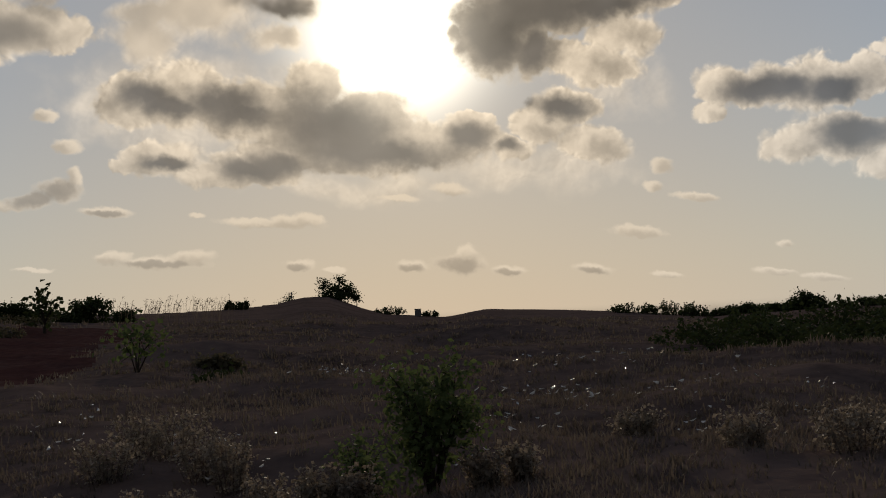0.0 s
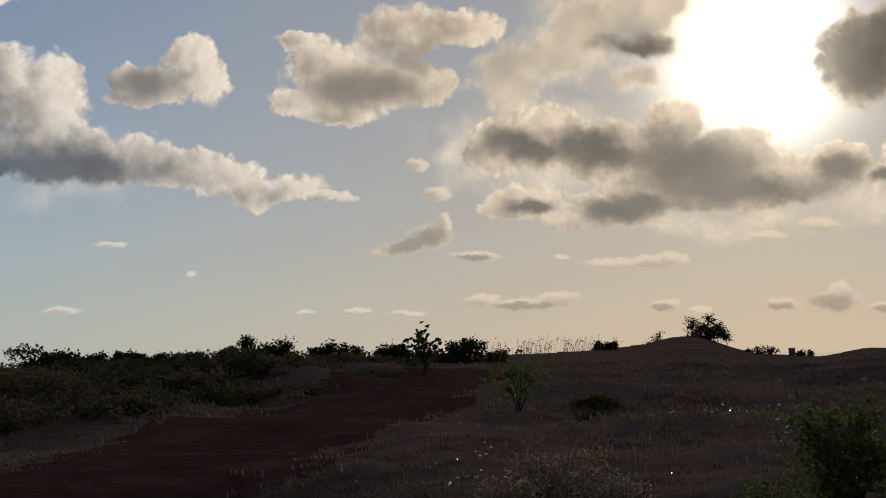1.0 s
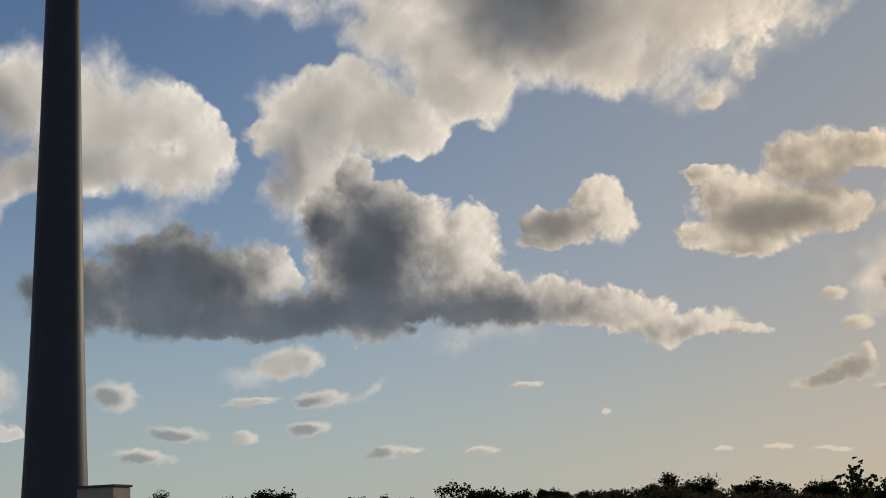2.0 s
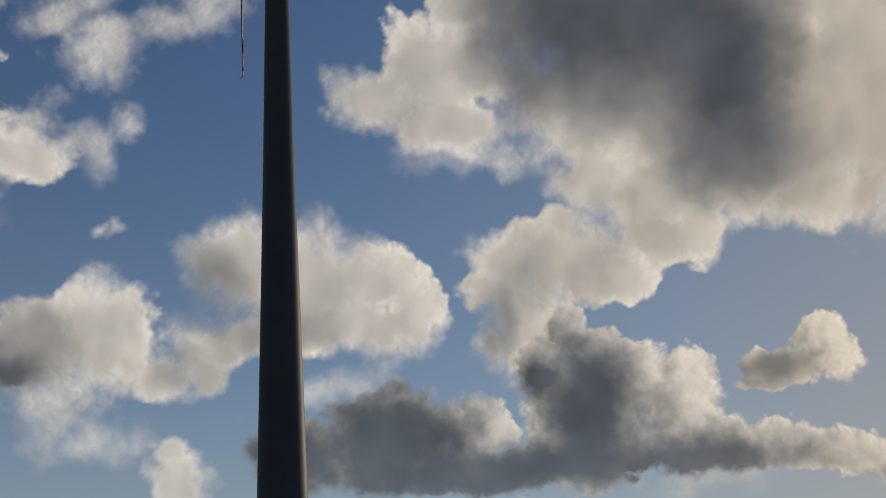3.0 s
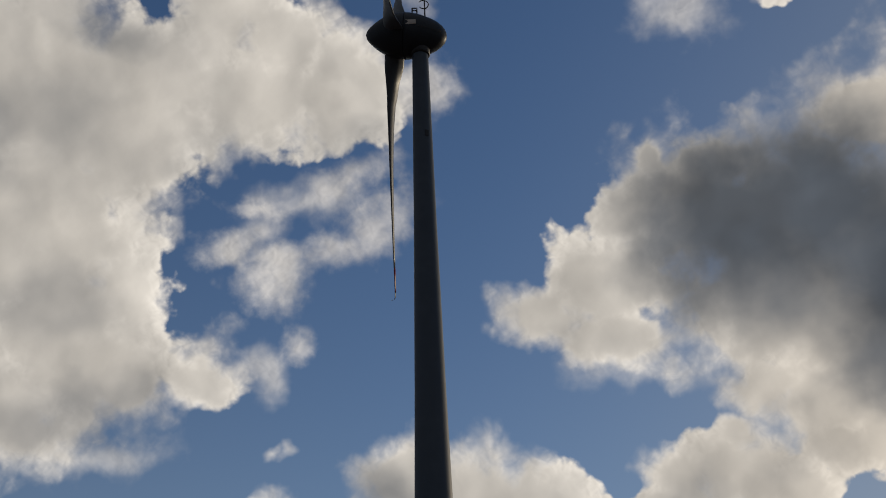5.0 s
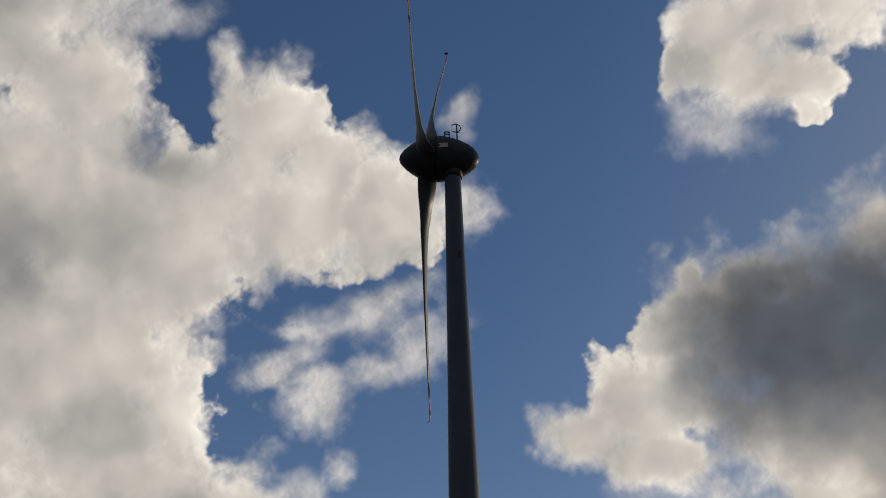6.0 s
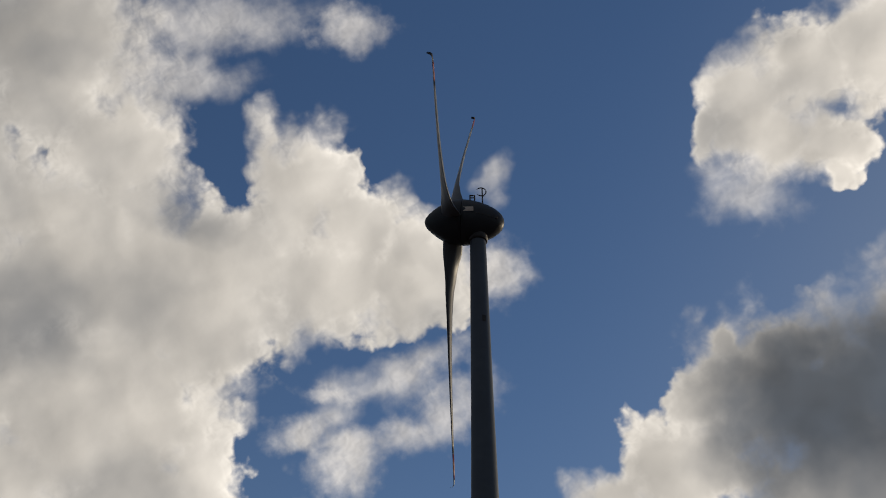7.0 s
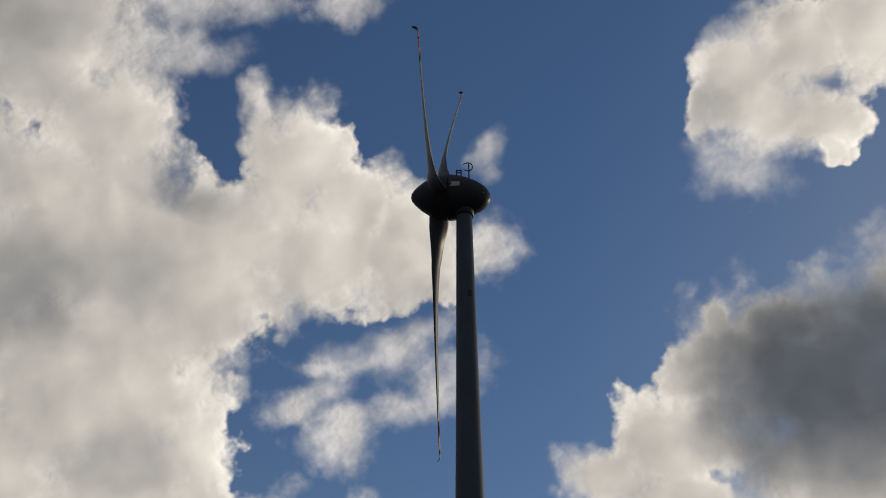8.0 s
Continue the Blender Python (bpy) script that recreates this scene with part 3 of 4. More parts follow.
sun = new("sun", bpy.data.lights.new("sun", "SUN"))
sun.data.energy, sun.data.angle, sun.data.color = 1.25, radians(1.5), (1.0, 0.82, 0.58)
sun.matrix_basis = look(bearing(SUN_AZ, SUN_EL) * 300, (0, 0, 0))

# ------------------------------------------------------------------ materials
def material(name, colour, rough=0.9, metal=0.0, grain=None, vary=None, bump=0.0, gloss=0.15, translucent=0.0):
    """grain: (scale, other colour, amount) of fine noise; vary: the same, large; bump: height of the relief in metres."""
    m = bpy.data.materials.new(name)
    m.use_nodes = True
    t = m.node_tree
    bsdf = t.nodes["Principled BSDF"]
    pos = t.nodes.new("ShaderNodeTexCoord").outputs["Object"]
    c = (*colour, 1)
    fine = None
    if vary:
        f = noise_node(t, pos, vary[0], 4.0, 0.6).outputs["Fac"]
        c = blend(t, math_node(t, "MULTIPLY", span(t, f, 0.35, 0.65), vary[2]), c, (*vary[1], 1))
    if grain:
        fine = noise_node(t, pos, grain[0], 6.0, 0.65).outputs["Fac"]
        c = blend(t, math_node(t, "MULTIPLY", span(t, fine, 0.3, 0.7), grain[2]), c, (*grain[1], 1))
    plug(t, bsdf.inputs["Base Color"], c)
    bsdf.inputs["Roughness"].default_value, bsdf.inputs["Metallic"].default_value = rough, metal
    bsdf.inputs["Specular IOR Level"].default_value = gloss
    if bump and fine is not None:
        b = t.nodes.new("ShaderNodeBump")
        b.inputs["Strength"].default_value, b.inputs["Distance"].default_value = 1.0, bump
        plug(t, b.inputs["Height"], fine)
        plug(t, bsdf.inputs["Normal"], b.outputs[0])
    if translucent:
        tr = t.nodes.new("ShaderNodeBsdfTranslucent")
        plug(t, tr.inputs[0], c)
        mix = t.nodes.new("ShaderNodeMixShader")
        mix.inputs[0].default_value = translucent
        t.links.new(bsdf.outputs[0], mix.inputs[1])
        t.links.new(tr.outputs[0], mix.inputs[2])
        t.links.new(mix.outputs[0], t.nodes["Material Output"].inputs[0])
    return m


M_GROUND = material("dry_ground", (0.112, 0.080, 0.072), 1.0, gloss=0.0, grain=(2.2, (0.142, 0.102, 0.088), 0.8), vary=(0.16, (0.062, 0.046, 0.043), 0.95), bump=0.05)
M_RED = material("red_earth", (0.070, 0.034, 0.032), 1.0, gloss=0.0, grain=(2.4, (0.046, 0.024, 0.023), 0.85), vary=(0.35, (0.092, 0.055, 0.050), 0.85), bump=0.06)
# the tower is pale grey; its backlit shade is put into this dark colour
M_TOWER = material("tower_paint_shaded", (0.090, 0.112, 0.145), 0.5, grain=(0.6, (0.072, 0.090, 0.118), 0.6), vary=(0.08, (0.068, 0.086, 0.112), 0.6))
# pale blades, with the shade of their near side mixed into the colour
M_BLADE = material("blade_gelcoat_shaded", (0.115, 0.132, 0.155), 0.4, vary=(0.3, (0.09, 0.105, 0.128), 0.5))
# nacelle and hub colour lowered to stand in for their backlit shade
M_NACELLE = material("nacelle_paint_shaded", (0.042, 0.048, 0.058), 0.42, vary=(0.4, (0.030, 0.035, 0.044), 0.5))
M_RED_PAINT = material("red_paint", (0.30, 0.03, 0.03), 0.45, vary=(1.5, (0.24, 0.03, 0.03), 0.5))
M_DARK = material("dark_metal", (0.05, 0.05, 0.055), 0.5, metal=0.6, grain=(4.0, (0.08, 0.08, 0.08), 0.5))
M_PLASTER = material("painted_plaster", (0.62, 0.55, 0.50), 0.85, grain=(5.0, (0.52, 0.46, 0.41), 0.5), vary=(0.5, (0.50, 0.44, 0.39), 0.5), bump=0.004)
M_ROOF = material("concrete_slab", (0.16, 0.15, 0.14), 0.9, grain=(4.0, (0.10, 0.09, 0.085), 0.7), bump=0.006)
M_DOOR = material("pale_door_paint", (0.72, 0.70, 0.66), 0.5, vary=(1.2, (0.60, 0.58, 0.54), 0.5))
M_BARK = material("bark", (0.055, 0.042, 0.032), 0.95, grain=(14.0, (0.03, 0.023, 0.018), 0.8), bump=0.02)
M_LEAF = material("leaves", (0.050, 0.062, 0.026), 0.7, gloss=0.05, grain=(1.3, (0.030, 0.042, 0.014), 0.9), translucent=0.25)
M_LEAF_BRIGHT = material("young_leaves", (0.115, 0.145, 0.055), 0.6, grain=(2.0, (0.065, 0.088, 0.034), 0.9), gloss=0.05, translucent=0.5)
M_SEED = material("dry_seed_heads", (0.33, 0.27, 0.21), 0.5, grain=(9.0, (0.10, 0.08, 0.06), 0.9), translucent=0.45)
M_LEAF_DULL = material("olive_leaves", (0.105, 0.098, 0.060), 0.7, gloss=0.05, grain=(1.3, (0.062, 0.060, 0.032), 0.9), translucent=0.3)
M_SCRUB = material("grey_green_scrub", (0.135, 0.115, 0.075), 0.75, gloss=0.05, grain=(1.0, (0.080, 0.070, 0.042), 0.9), translucent=0.3)
M_STRAW = material("dry_grass", (0.165, 0.132, 0.104), 0.6, grain=(1.1, (0.095, 0.074, 0.060), 0.9), translucent=0.42)
M_WEED = material("dry_weed", (0.155, 0.120, 0.100), 0.7, grain=(1.5, (0.085, 0.068, 0.052), 0.9), translucent=0.42)
M_POST = material("grey_wood", (0.12, 0.10, 0.085), 0.9, grain=(20.0, (0.07, 0.06, 0.05), 0.8), bump=0.005)
M_GLINT = material("glossy_dead_leaf", (0.50, 0.46, 0.40), 0.2, gloss=1.0, grain=(30.0, (0.30, 0.26, 0.20), 0.6))


# ------------------------------------------------------------------ mesh helpers
def part(name, bm, mat, parent=None, label="", smooth=False):
    me = bpy.data.meshes.new(name)
    bm.to_mesh(me)
    bm.free()
    me.materials.append(mat)
    if smooth:
        me.shade_smooth()
    ob = new(name, me)
    if parent:
        ob.parent = parent
    return tagged(ob, label)


def mesh_of(name, verts, faces, mat, smooth=False):
    me = bpy.data.meshes.new(name)
    me.from_pydata([tuple(v) for v in verts], [], faces)
    me.materials.append(mat)
    if smooth:
        me.shade_smooth()
    return me


def box(bm, size, at, bevel=0.0):
    made = bmesh.ops.create_cube(bm, size=1.0, matrix=Matrix.Translation(at) @ Matrix.Diagonal((*size, 1)))
    if bevel:
        edges = list({e for v in made["verts"] for e in v.link_edges})
        bmesh.ops.bevel(bm, geom=edges, offset=bevel, segments=2, affect="EDGES")


def tube(bm, points, radii, sides=8, cap=True):
    """A round tube along points."""
    rings = []
    for i, p in enumerate(points):
        p = Vector(p)
        d = (Vector(points[min(i + 1, len(points) - 1)]) - Vector(points[max(i - 1, 0)])).normalized()
        a = d.orthogonal().normalized() if abs(d.z) < 0.95 else d.cross(Vector((0, 1, 0))).normalized()
        b = d.cross(a)
        rings.append([bm.verts.new(p + radii[i] * (math.cos(u) * a + math.sin(u) * b)) for u in (2 * math.pi * k / sides for k in range(sides))])
    for r, s in zip(rings, rings[1:]):
        for k in range(sides):
            bm.faces.new((r[k], r[(k + 1) % sides], s[(k + 1) % sides], s[k]))
    if cap:
        bm.faces.new(rings[0][::-1])
        bm.faces.new(rings[-1])


def lathe(bm, profile, sides, axis=Matrix.Identity(4), cap=True):
    """Turns (radius, height) pairs round z."""
    rings = []
    for r, z in profile:
        rings.append([bm.verts.new(axis @ Vector((r * math.cos(u), r * math.sin(u), z))) for u in (2 * math.pi * k / sides for k in range(sides))])
    for r, s in zip(rings, rings[1:]):
        for k in range(sides):
            bm.faces.new((r[k], r[(k + 1) % sides], s[(k + 1) % sides], s[k]))
    if cap:
        bm.faces.new(rings[0][::-1])
        bm.faces.new(rings[-1])


# ------------------------------------------------------------------ the lie of the land
RIDGE_AZ = [-180, -60, -30, -18, -14.5, -11.3, -7.3, -5.1, -1.7, 0.0, 2.6, 3.6, 5.0, 6.0, 7.2, 9.4, 14, 17, 22, 26, 30, 34, 42, 48, 60, 90, 180]
RIDGE_EL = [-0.6, -0.6, -0.5, -0.55, -0.62, -0.74, -0.4, -0.2, -0.02, -0.3, -0.05, 0.25, 0.82, 0.85, 0.6, 0.44, 0.42, 0.45, 0.6, 0.7, 0.75, 0.8, 0.8, 0.78, 0.7, 0.3, -0.6]
RIDGE_D = [200, 200, 170, 150, 150, 150, 150, 150, 160, 190, 190, 190, 190, 190, 180, 150, 140, 130, 120, 118, 116, 116, 118, 120, 125, 150, 200]


# low hummocks across the slope: bearing, distance, half length, half depth, height
HUMMOCKS = [(3.5, 72, 9, 3.0, 0.75), (7.5, 64, 5, 2.2, 0.4), (9.8, 47, 3, 1.6, 0.4), (-4, 58, 8, 3.0, 0.55), (-9, 44, 6, 2.2, 0.4), (-6, 31, 4.5, 1.6, 0.25), (-13, 28, 5, 1.8, 0.28),
            (23, 63, 5, 2.5, 0.8), (28, 66, 7, 3.0, 0.9), (20.5, 86, 6, 3.0, 0.7), (34, 52, 7, 2.5, 0.7), (40, 60, 8, 3.0, 0.8), (46, 48, 7, 2.5, 0.6), (30, 44, 4, 2.0, 0.4), (-1, 42, 6, 2.0, 0.3)]


def hummock_height(x, y):
    h = 0.0
    for az, d, length, deep, tall in HUMMOCKS:
        a = radians(az)
        along, across = x * math.cos(a) + y * math.sin(a), -x * math.sin(a) + y * math.cos(a) - d
        q = (along / length) ** 2 + (across / deep) ** 2
        if q < 6:
            h += tall * math.exp(-q)
    return h


def land(x, y):
    """Height of the ground."""
    d, az = math.hypot(x, y), math.degrees(math.atan2(-x, y))
    el, dr = np.interp(az, RIDGE_AZ, RIDGE_EL), np.interp(az, RIDGE_AZ, RIDGE_D)
    top = 1.6 + dr * math.tan(radians(el))
    s = min(max((d - 12) / (dr - 12), 0), 1)
    z = top * s ** 1.6
    if d > dr:                       # beyond the ridge the land falls away
        fall = top - 0.006 * (min(d, 900) - dr) - 0.002 * max(d - 900, 0)
        z = min(fall, 1.6 + d * math.tan(radians(min(el, 0.1) - 0.05 * min((d - dr) / 60, 1))))
    bumps = noise.noise((x * 0.09, y * 0.09, 3.1)) * 0.7 + noise.noise((x * 0.3, y * 0.3, 7.7)) * 0.36 + noise.noise((x * 1.1, y * 1.1, 1.3)) * 0.09
    fade = min(max((d - 3) / 12, 0), 1) * (1 - 0.8 * s) * (1 if d < 400 else 0.0)
    return z + bumps * fade + hummock_height(x, y)


def at_bearing(az, d):
    x, y = -math.sin(radians(az)) * d, math.cos(radians(az)) * d
    return Vector((x, y, land(x, y)))


# the red earth track: middle line (bearing, distance) and half width
TRACK = [(15.2, 92, 3.6), (16.5, 72, 3.8), (18.7, 50, 3.9), (23, 35, 3.7), (28.5, 25, 3.9), (38, 19.5, 4.6), (55, 16, 5.4), (75, 15, 6.0)]
TRACK_LINE = [(Vector((-math.sin(radians(a)) * d, math.cos(radians(a)) * d)), w) for a, d, w in TRACK]


def on_track(x, y, reach=0.78):
    """Whether a place lies on the red track, whose edges are worn and uneven."""
    p = Vector((x, y))
    uneven = 1 + 0.42 * noise.noise((x * 0.16, y * 0.16, 2.2)) + 0.20 * noise.noise((x * 0.9, y * 0.9, 5.1)) + 0.04 * noise.noise((x * 3.1, y * 3.1, 6.4))
    for (p0, w0), (p1, w1) in zip(TRACK_LINE, TRACK_LINE[1:]):
        s = p1 - p0
        u = min(max((p - p0).dot(s) / s.length_squared, 0), 1)
        if (p - p0 - s * u).length < (w0 + (w1 - w0) * u) * reach * uneven:
            return True
    return False


def ground_sheet():
    """One sheet to the horizon; the bare earth of the track is cut out of it as a piece of its own."""
    azs = np.concatenate([np.arange(-24, 11.8, 0.35), np.arange(12, 37.9, 0.13), np.arange(38, 59.8, 0.35), np.arange(60, 72, 1.0), np.arange(72, 324, 4.0), np.arange(324, 335.5, 1.0)])
    ds = np.concatenate([[0.6, 2, 4, 6], np.geomspace(7.5, 260, 260), np.geomspace(280, 4200, 16)])
    verts, faces, bare = [(0, 0, land(0, 0))], [], []
    n = len(azs)
    for d in ds:
        for a in azs:
            x, y = -math.sin(radians(a)) * d, math.cos(radians(a)) * d
            verts.append((x, y, land(x, y)))
    for k in range(n):
        faces.append((0, 1 + (k + 1) % n, 1 + k))
    for i in range(len(ds) - 1):
        for k in range(n):
            a, b = 1 + i * n + k, 1 + i * n + (k + 1) % n
            face = (a, b, b + n, a + n)
            mx, my = (verts[a][0] + verts[b + n][0]) / 2, (verts[a][1] + verts[b + n][1]) / 2
            earth = 7 < azs[k] < 90 and ds[i] < 125 and on_track(mx, my, 0.95)
            (bare if earth else faces).append(face)
    used = sorted({v for f in bare for v in f})
    place = {v: m for m, v in enumerate(used)}
    track = new("dirt_track", mesh_of("dirt_track", [verts[v] for v in used], [tuple(place[v] for v in f) for f in bare], M_RED, True))
    tagged(track, "bare red earth track through dry scrub", "dirt track", kind="structure")
    ob = new("ground", mesh_of("ground", verts, faces, M_GROUND, True))
    return tagged(ob, "dry scrubby sandy ground with low hummocks", "ground", kind="structure")


ground_sheet()

# ------------------------------------------------------------------ wind turbine
TOWER_AT = Vector((-103.2, 87.0, 0))
TOWER_AT.z = land(TOWER_AT.x, TOWER_AT.y)
HUB_Z = 104.8
NOSE = bearing(138.8, 4.1)          # the rotor's axis, towards the nose


def tower_radius(z):
    u = (z - TOWER_AT.z) / (102.2 - TOWER_AT.z)
    return float(np.interp(u, [0, 0.08, 0.2, 0.35, 0.55, 0.75, 1.0], [3.3, 2.95, 2.55, 2.18, 1.72, 1.35, 1.0]))


def wind_turbine():
    top = new("wind_turbine")
    top.location = TOWER_AT
    tagged(top, "tall pale grey wind turbine with three blades and an egg-shaped nacelle", "wind turbine")
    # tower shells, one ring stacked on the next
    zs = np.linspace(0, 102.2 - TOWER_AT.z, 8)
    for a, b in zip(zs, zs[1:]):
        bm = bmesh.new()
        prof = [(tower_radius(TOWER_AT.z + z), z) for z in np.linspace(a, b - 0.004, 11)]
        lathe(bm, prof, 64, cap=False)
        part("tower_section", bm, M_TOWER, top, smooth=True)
    hz = HUB_Z - TOWER_AT.z
    turn = NOSE.to_track_quat("Z", "Y").to_matrix().to_4x4()
    axis = Matrix.Translation((0, 0, hz)) @ turn             # z along the nose, from the tower's middle
    bm = bmesh.new()
    lathe(bm, [(1.1, 102.2 - TOWER_AT.z - 0.5), (1.22, 102.2 - TOWER_AT.z - 0.4), (1.25, 102.2 - TOWER_AT.z + 0.5), (1.2, 102.2 - TOWER_AT.z + 1.0)], 40)
    part("yaw_ring", bm, M_DARK, top, smooth=True)
    bm = bmesh.new()
    prof = [(0.05, -3.45), (0.5, -3.38), (0.95, -3.15), (1.4, -2.75), (1.85, -2.15), (2.3, -1.25), (2.68, -0.15), (2.9, 0.8), (2.98, 1.5), (2.98, 1.86)]
    lathe(bm, prof, 48, axis)
    nacelle = part("nacelle", bm, M_NACELLE, top, "egg-shaped grey nacelle", True)
    bm = bmesh.new()
    prof = [(2.9, 1.90), (2.96, 2.1), (2.93, 2.8), (2.78, 3.5), (2.45, 4.3), (1.98, 5.1), (1.45, 5.8), (0.95, 6.35), (0.5, 6.68), (0.05, 6.8)]
    lathe(bm, prof, 48, axis)
    hub = part("rotor_hub", bm, M_NACELLE, top, "rounded rotor hub", True)
    # fittings on the nacelle
    bm = bmesh.new()
    box(bm, (1.3, 0.05, 0.7), (0, 0, 0), 0.02)
    hatch = part("ventilation_grille", bm, M_PLASTER, nacelle, "pale rectangular grille")
    side = bearing(49.9 + 180)
    hatch.matrix_basis = Matrix.Translation(Vector((0, 0, hz)) + NOSE * 1.05 + side * 2.93) @ side.to_track_quat("Y", "Z").to_matrix().to_4x4()
    for along, size in ((-2.45, 0.22),):
        bm = bmesh.new()
        lathe(bm, [(size, -0.05), (size, 0.05)], 20)
        port = part("port", bm, M_DARK, nacelle, "round dark vent")
        port.matrix_basis = Matrix.Translation(Vector((0, 0, hz)) + NOSE * along + side * 1.58 + Vector((0, 0, -0.3))) @ side.to_track_quat("Z", "Y").to_matrix().to_4x4()
    for k in range(6):                                       # a row of small dark marks along the flank
        along = 0.1 - 0.42 * k
        radius = float(np.interp(along, [-3.45, -2.15, -1.25, -0.15, 0.8], [0.05, 1.85, 2.3, 2.68, 2.9]))
        bm = bmesh.new()
        box(bm, (0.26, 0.06, 0.22), (0, 0, 0), 0.01)
        mark = part("flank_mark", bm, M_DARK, nacelle)
        mark.matrix_basis = Matrix.Translation(Vector((0, 0, hz)) + NOSE * along + side * radius * 0.985 + Vector((0, 0, -0.42))) @ side.to_track_quat("Y", "Z").to_matrix().to_4x4()
    bm = bmesh.new()
    base = Vector((0, 0, hz + 0.75)) - NOSE * 0.75 + side * 0.9
    tube(bm, [base + Vector((0, 0, 1.3)), base + Vector((0, 0, 4.2))], [0.10, 0.08], 8)
    ringpts = [base + Vector((0, 0, 3.6)) + 0.65 * (math.cos(u) * NOSE + math.sin(u) * Vector((0, 0, 1))) + NOSE * 0.15 for u in np.linspace(0.6, 5.6, 16)]
    tube(bm, ringpts, [0.075] * 16, 6)
    tube(bm, [base + Vector((0, 0, 2.9)) - NOSE * 0.35, base + Vector((0, 0, 2.9)) + NOSE * 0.35], [0.04, 0.04], 6)
    part("weather_mast", bm, M_DARK, nacelle, "thin mast with a lightning ring and wind gauge")
    bm = bmesh.new()
    base = Vector((0, 0, hz + 0.75)) + NOSE * 0.55 + side * 0.9
    for s in (-0.3, 0.3):
        tube(bm, [base + NOSE * s + Vector((0, 0, 1.5)), base + NOSE * s + Vector((0, 0, 3.0))], [0.09, 0.09], 6)
    tube(bm, [base - NOSE * 0.34 + Vector((0, 0, 2.97)), base + NOSE * 0.34 + Vector((0, 0, 2.97))], [0.09, 0.09], 6)
    tube(bm, [base - NOSE * 0.3 + Vector((0, 0, 2.6)), base + NOSE * 0.3 + Vector((0, 0, 2.6))], [0.08, 0.08], 6)
    part("warning_lamp_frame", bm, M_DARK, nacelle, "small dark frame")
    # the shaded hatch low on the tower's top section
    bm = bmesh.new()
    box(bm, (0.5, 0.12, 0.9), (0, 0, 0), 0.05)
    vent = part("tower_vent", bm, M_DARK, top, "small dark opening")
    vz = 89.5 - TOWER_AT.z
    vdir = bearing(49.9 + 180 + 26)
    vent.matrix_basis = Matrix.Translation(vdir * tower_radius(89.5) + Vector((0, 0, vz))) @ vdir.to_track_quat("Y", "Z").to_matrix().to_4x4()
    # blades
    toward = Vector((0, 0, 1)).cross(NOSE) * -1
    if toward.dot(bearing(49.9)) > 0:
        toward = -toward
    upright = NOSE.cross(toward)
    upright *= math.copysign(1, upright.z)
    root = Vector((0, 0, hz)) + NOSE * 3.6
    for angle in (-5, 115, 235):
        a = radians(angle)
        out = toward * math.cos(a) + upright * math.sin(a)
        blade(top, root, out, NOSE)
    return top


def blade(parent, root, out, nose):
    """One rotor blade: aerofoil sections from the hub outwards, flared at the root, twisted, with a bent tip."""
    drag = nose.cross(out)
    # (distance out, chord, thickness, twist, lean along the axis: bowed downwind, the tip hooked back)
    stations = [(1.6, 2.3, 1.9, 78, 0), (2.6, 2.6, 1.5, 70, 0), (4.0, 2.75, 1.1, 57, 0.0), (6.0, 2.4, 0.8, 39, 0.02), (9, 2.0, 0.64, 26, 0.0), (12, 1.72, 0.52, 18, -0.04), (17, 1.45, 0.38, 12, -0.16),
                (22, 1.2, 0.30, 9, -0.34), (27, 0.98, 0.24, 7, -0.56), (31, 0.8, 0.19, 6, -0.76), (32.8, 0.7, 0.17, 5, -0.84), (33.6, 0.55, 0.12, 4, -0.84), (33.9, 0.42, 0.11, 4, -0.68), (34.02, 0.26, 0.08, 4, -0.32)]

    def rings(bm, todo):
        made = []
        for r, chord, thick, twist, bend in todo:
            t = radians(twist)
            fwd = (drag * math.cos(t) + nose * math.sin(t))
            nrm = (nose * math.cos(t) - drag * math.sin(t))
            ring = []
            for k in range(20):
                u = 2 * math.pi * k / 20
                x = 0.5 * math.cos(u) + (0.18 if chord > 2.1 else 0.12)
                y = 0.5 * math.sin(u) * (1 - 0.55 * max(0, math.cos(u))) if chord > 2.1 or thick < 1 else 0.5 * math.sin(u)
                ring.append(bm.verts.new(root + out * r + fwd * (-x * chord) + nrm * (y * thick) + nose * bend))
            made.append(ring)
        for p, q in zip(made, made[1:]):
            for k in range(20):
                bm.faces.new((p[k], p[(k + 1) % 20], q[(k + 1) % 20], q[k]))
        bm.faces.new(made[0][::-1])
        bm.faces.new(made[-1])

    rows = []
    for s, e in zip(stations, stations[1:]):
        for u in (0, 0.34, 0.67):
            rows.append(tuple(a + (b - a) * u for a, b in zip(s, e)))
    rows.append(stations[-1])
    bm = bmesh.new()
    first = max(i for i, r in enumerate(rows) if r[0] <= 30.1)
    second = max(i for i, r in enumerate(rows) if r[0] <= 32.9)
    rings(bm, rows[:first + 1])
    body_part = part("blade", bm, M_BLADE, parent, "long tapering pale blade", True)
    bm = bmesh.new()
    rings(bm, rows[first:second + 1])
    part("warning_band", bm, M_RED_PAINT, body_part, "red band near the tip", True)
    bm = bmesh.new()
    rings(bm, rows[second:])
    part("winglet", bm, M_DARK, body_part, "dark bent blade tip", True)
    bm = bmesh.new()
    tube(bm, [root + out * 1.2, root + out * 2.0], [1.12, 1.05], 24)
    part("blade_collar", bm, M_NACELLE, parent, smooth=True)


wind_turbine()


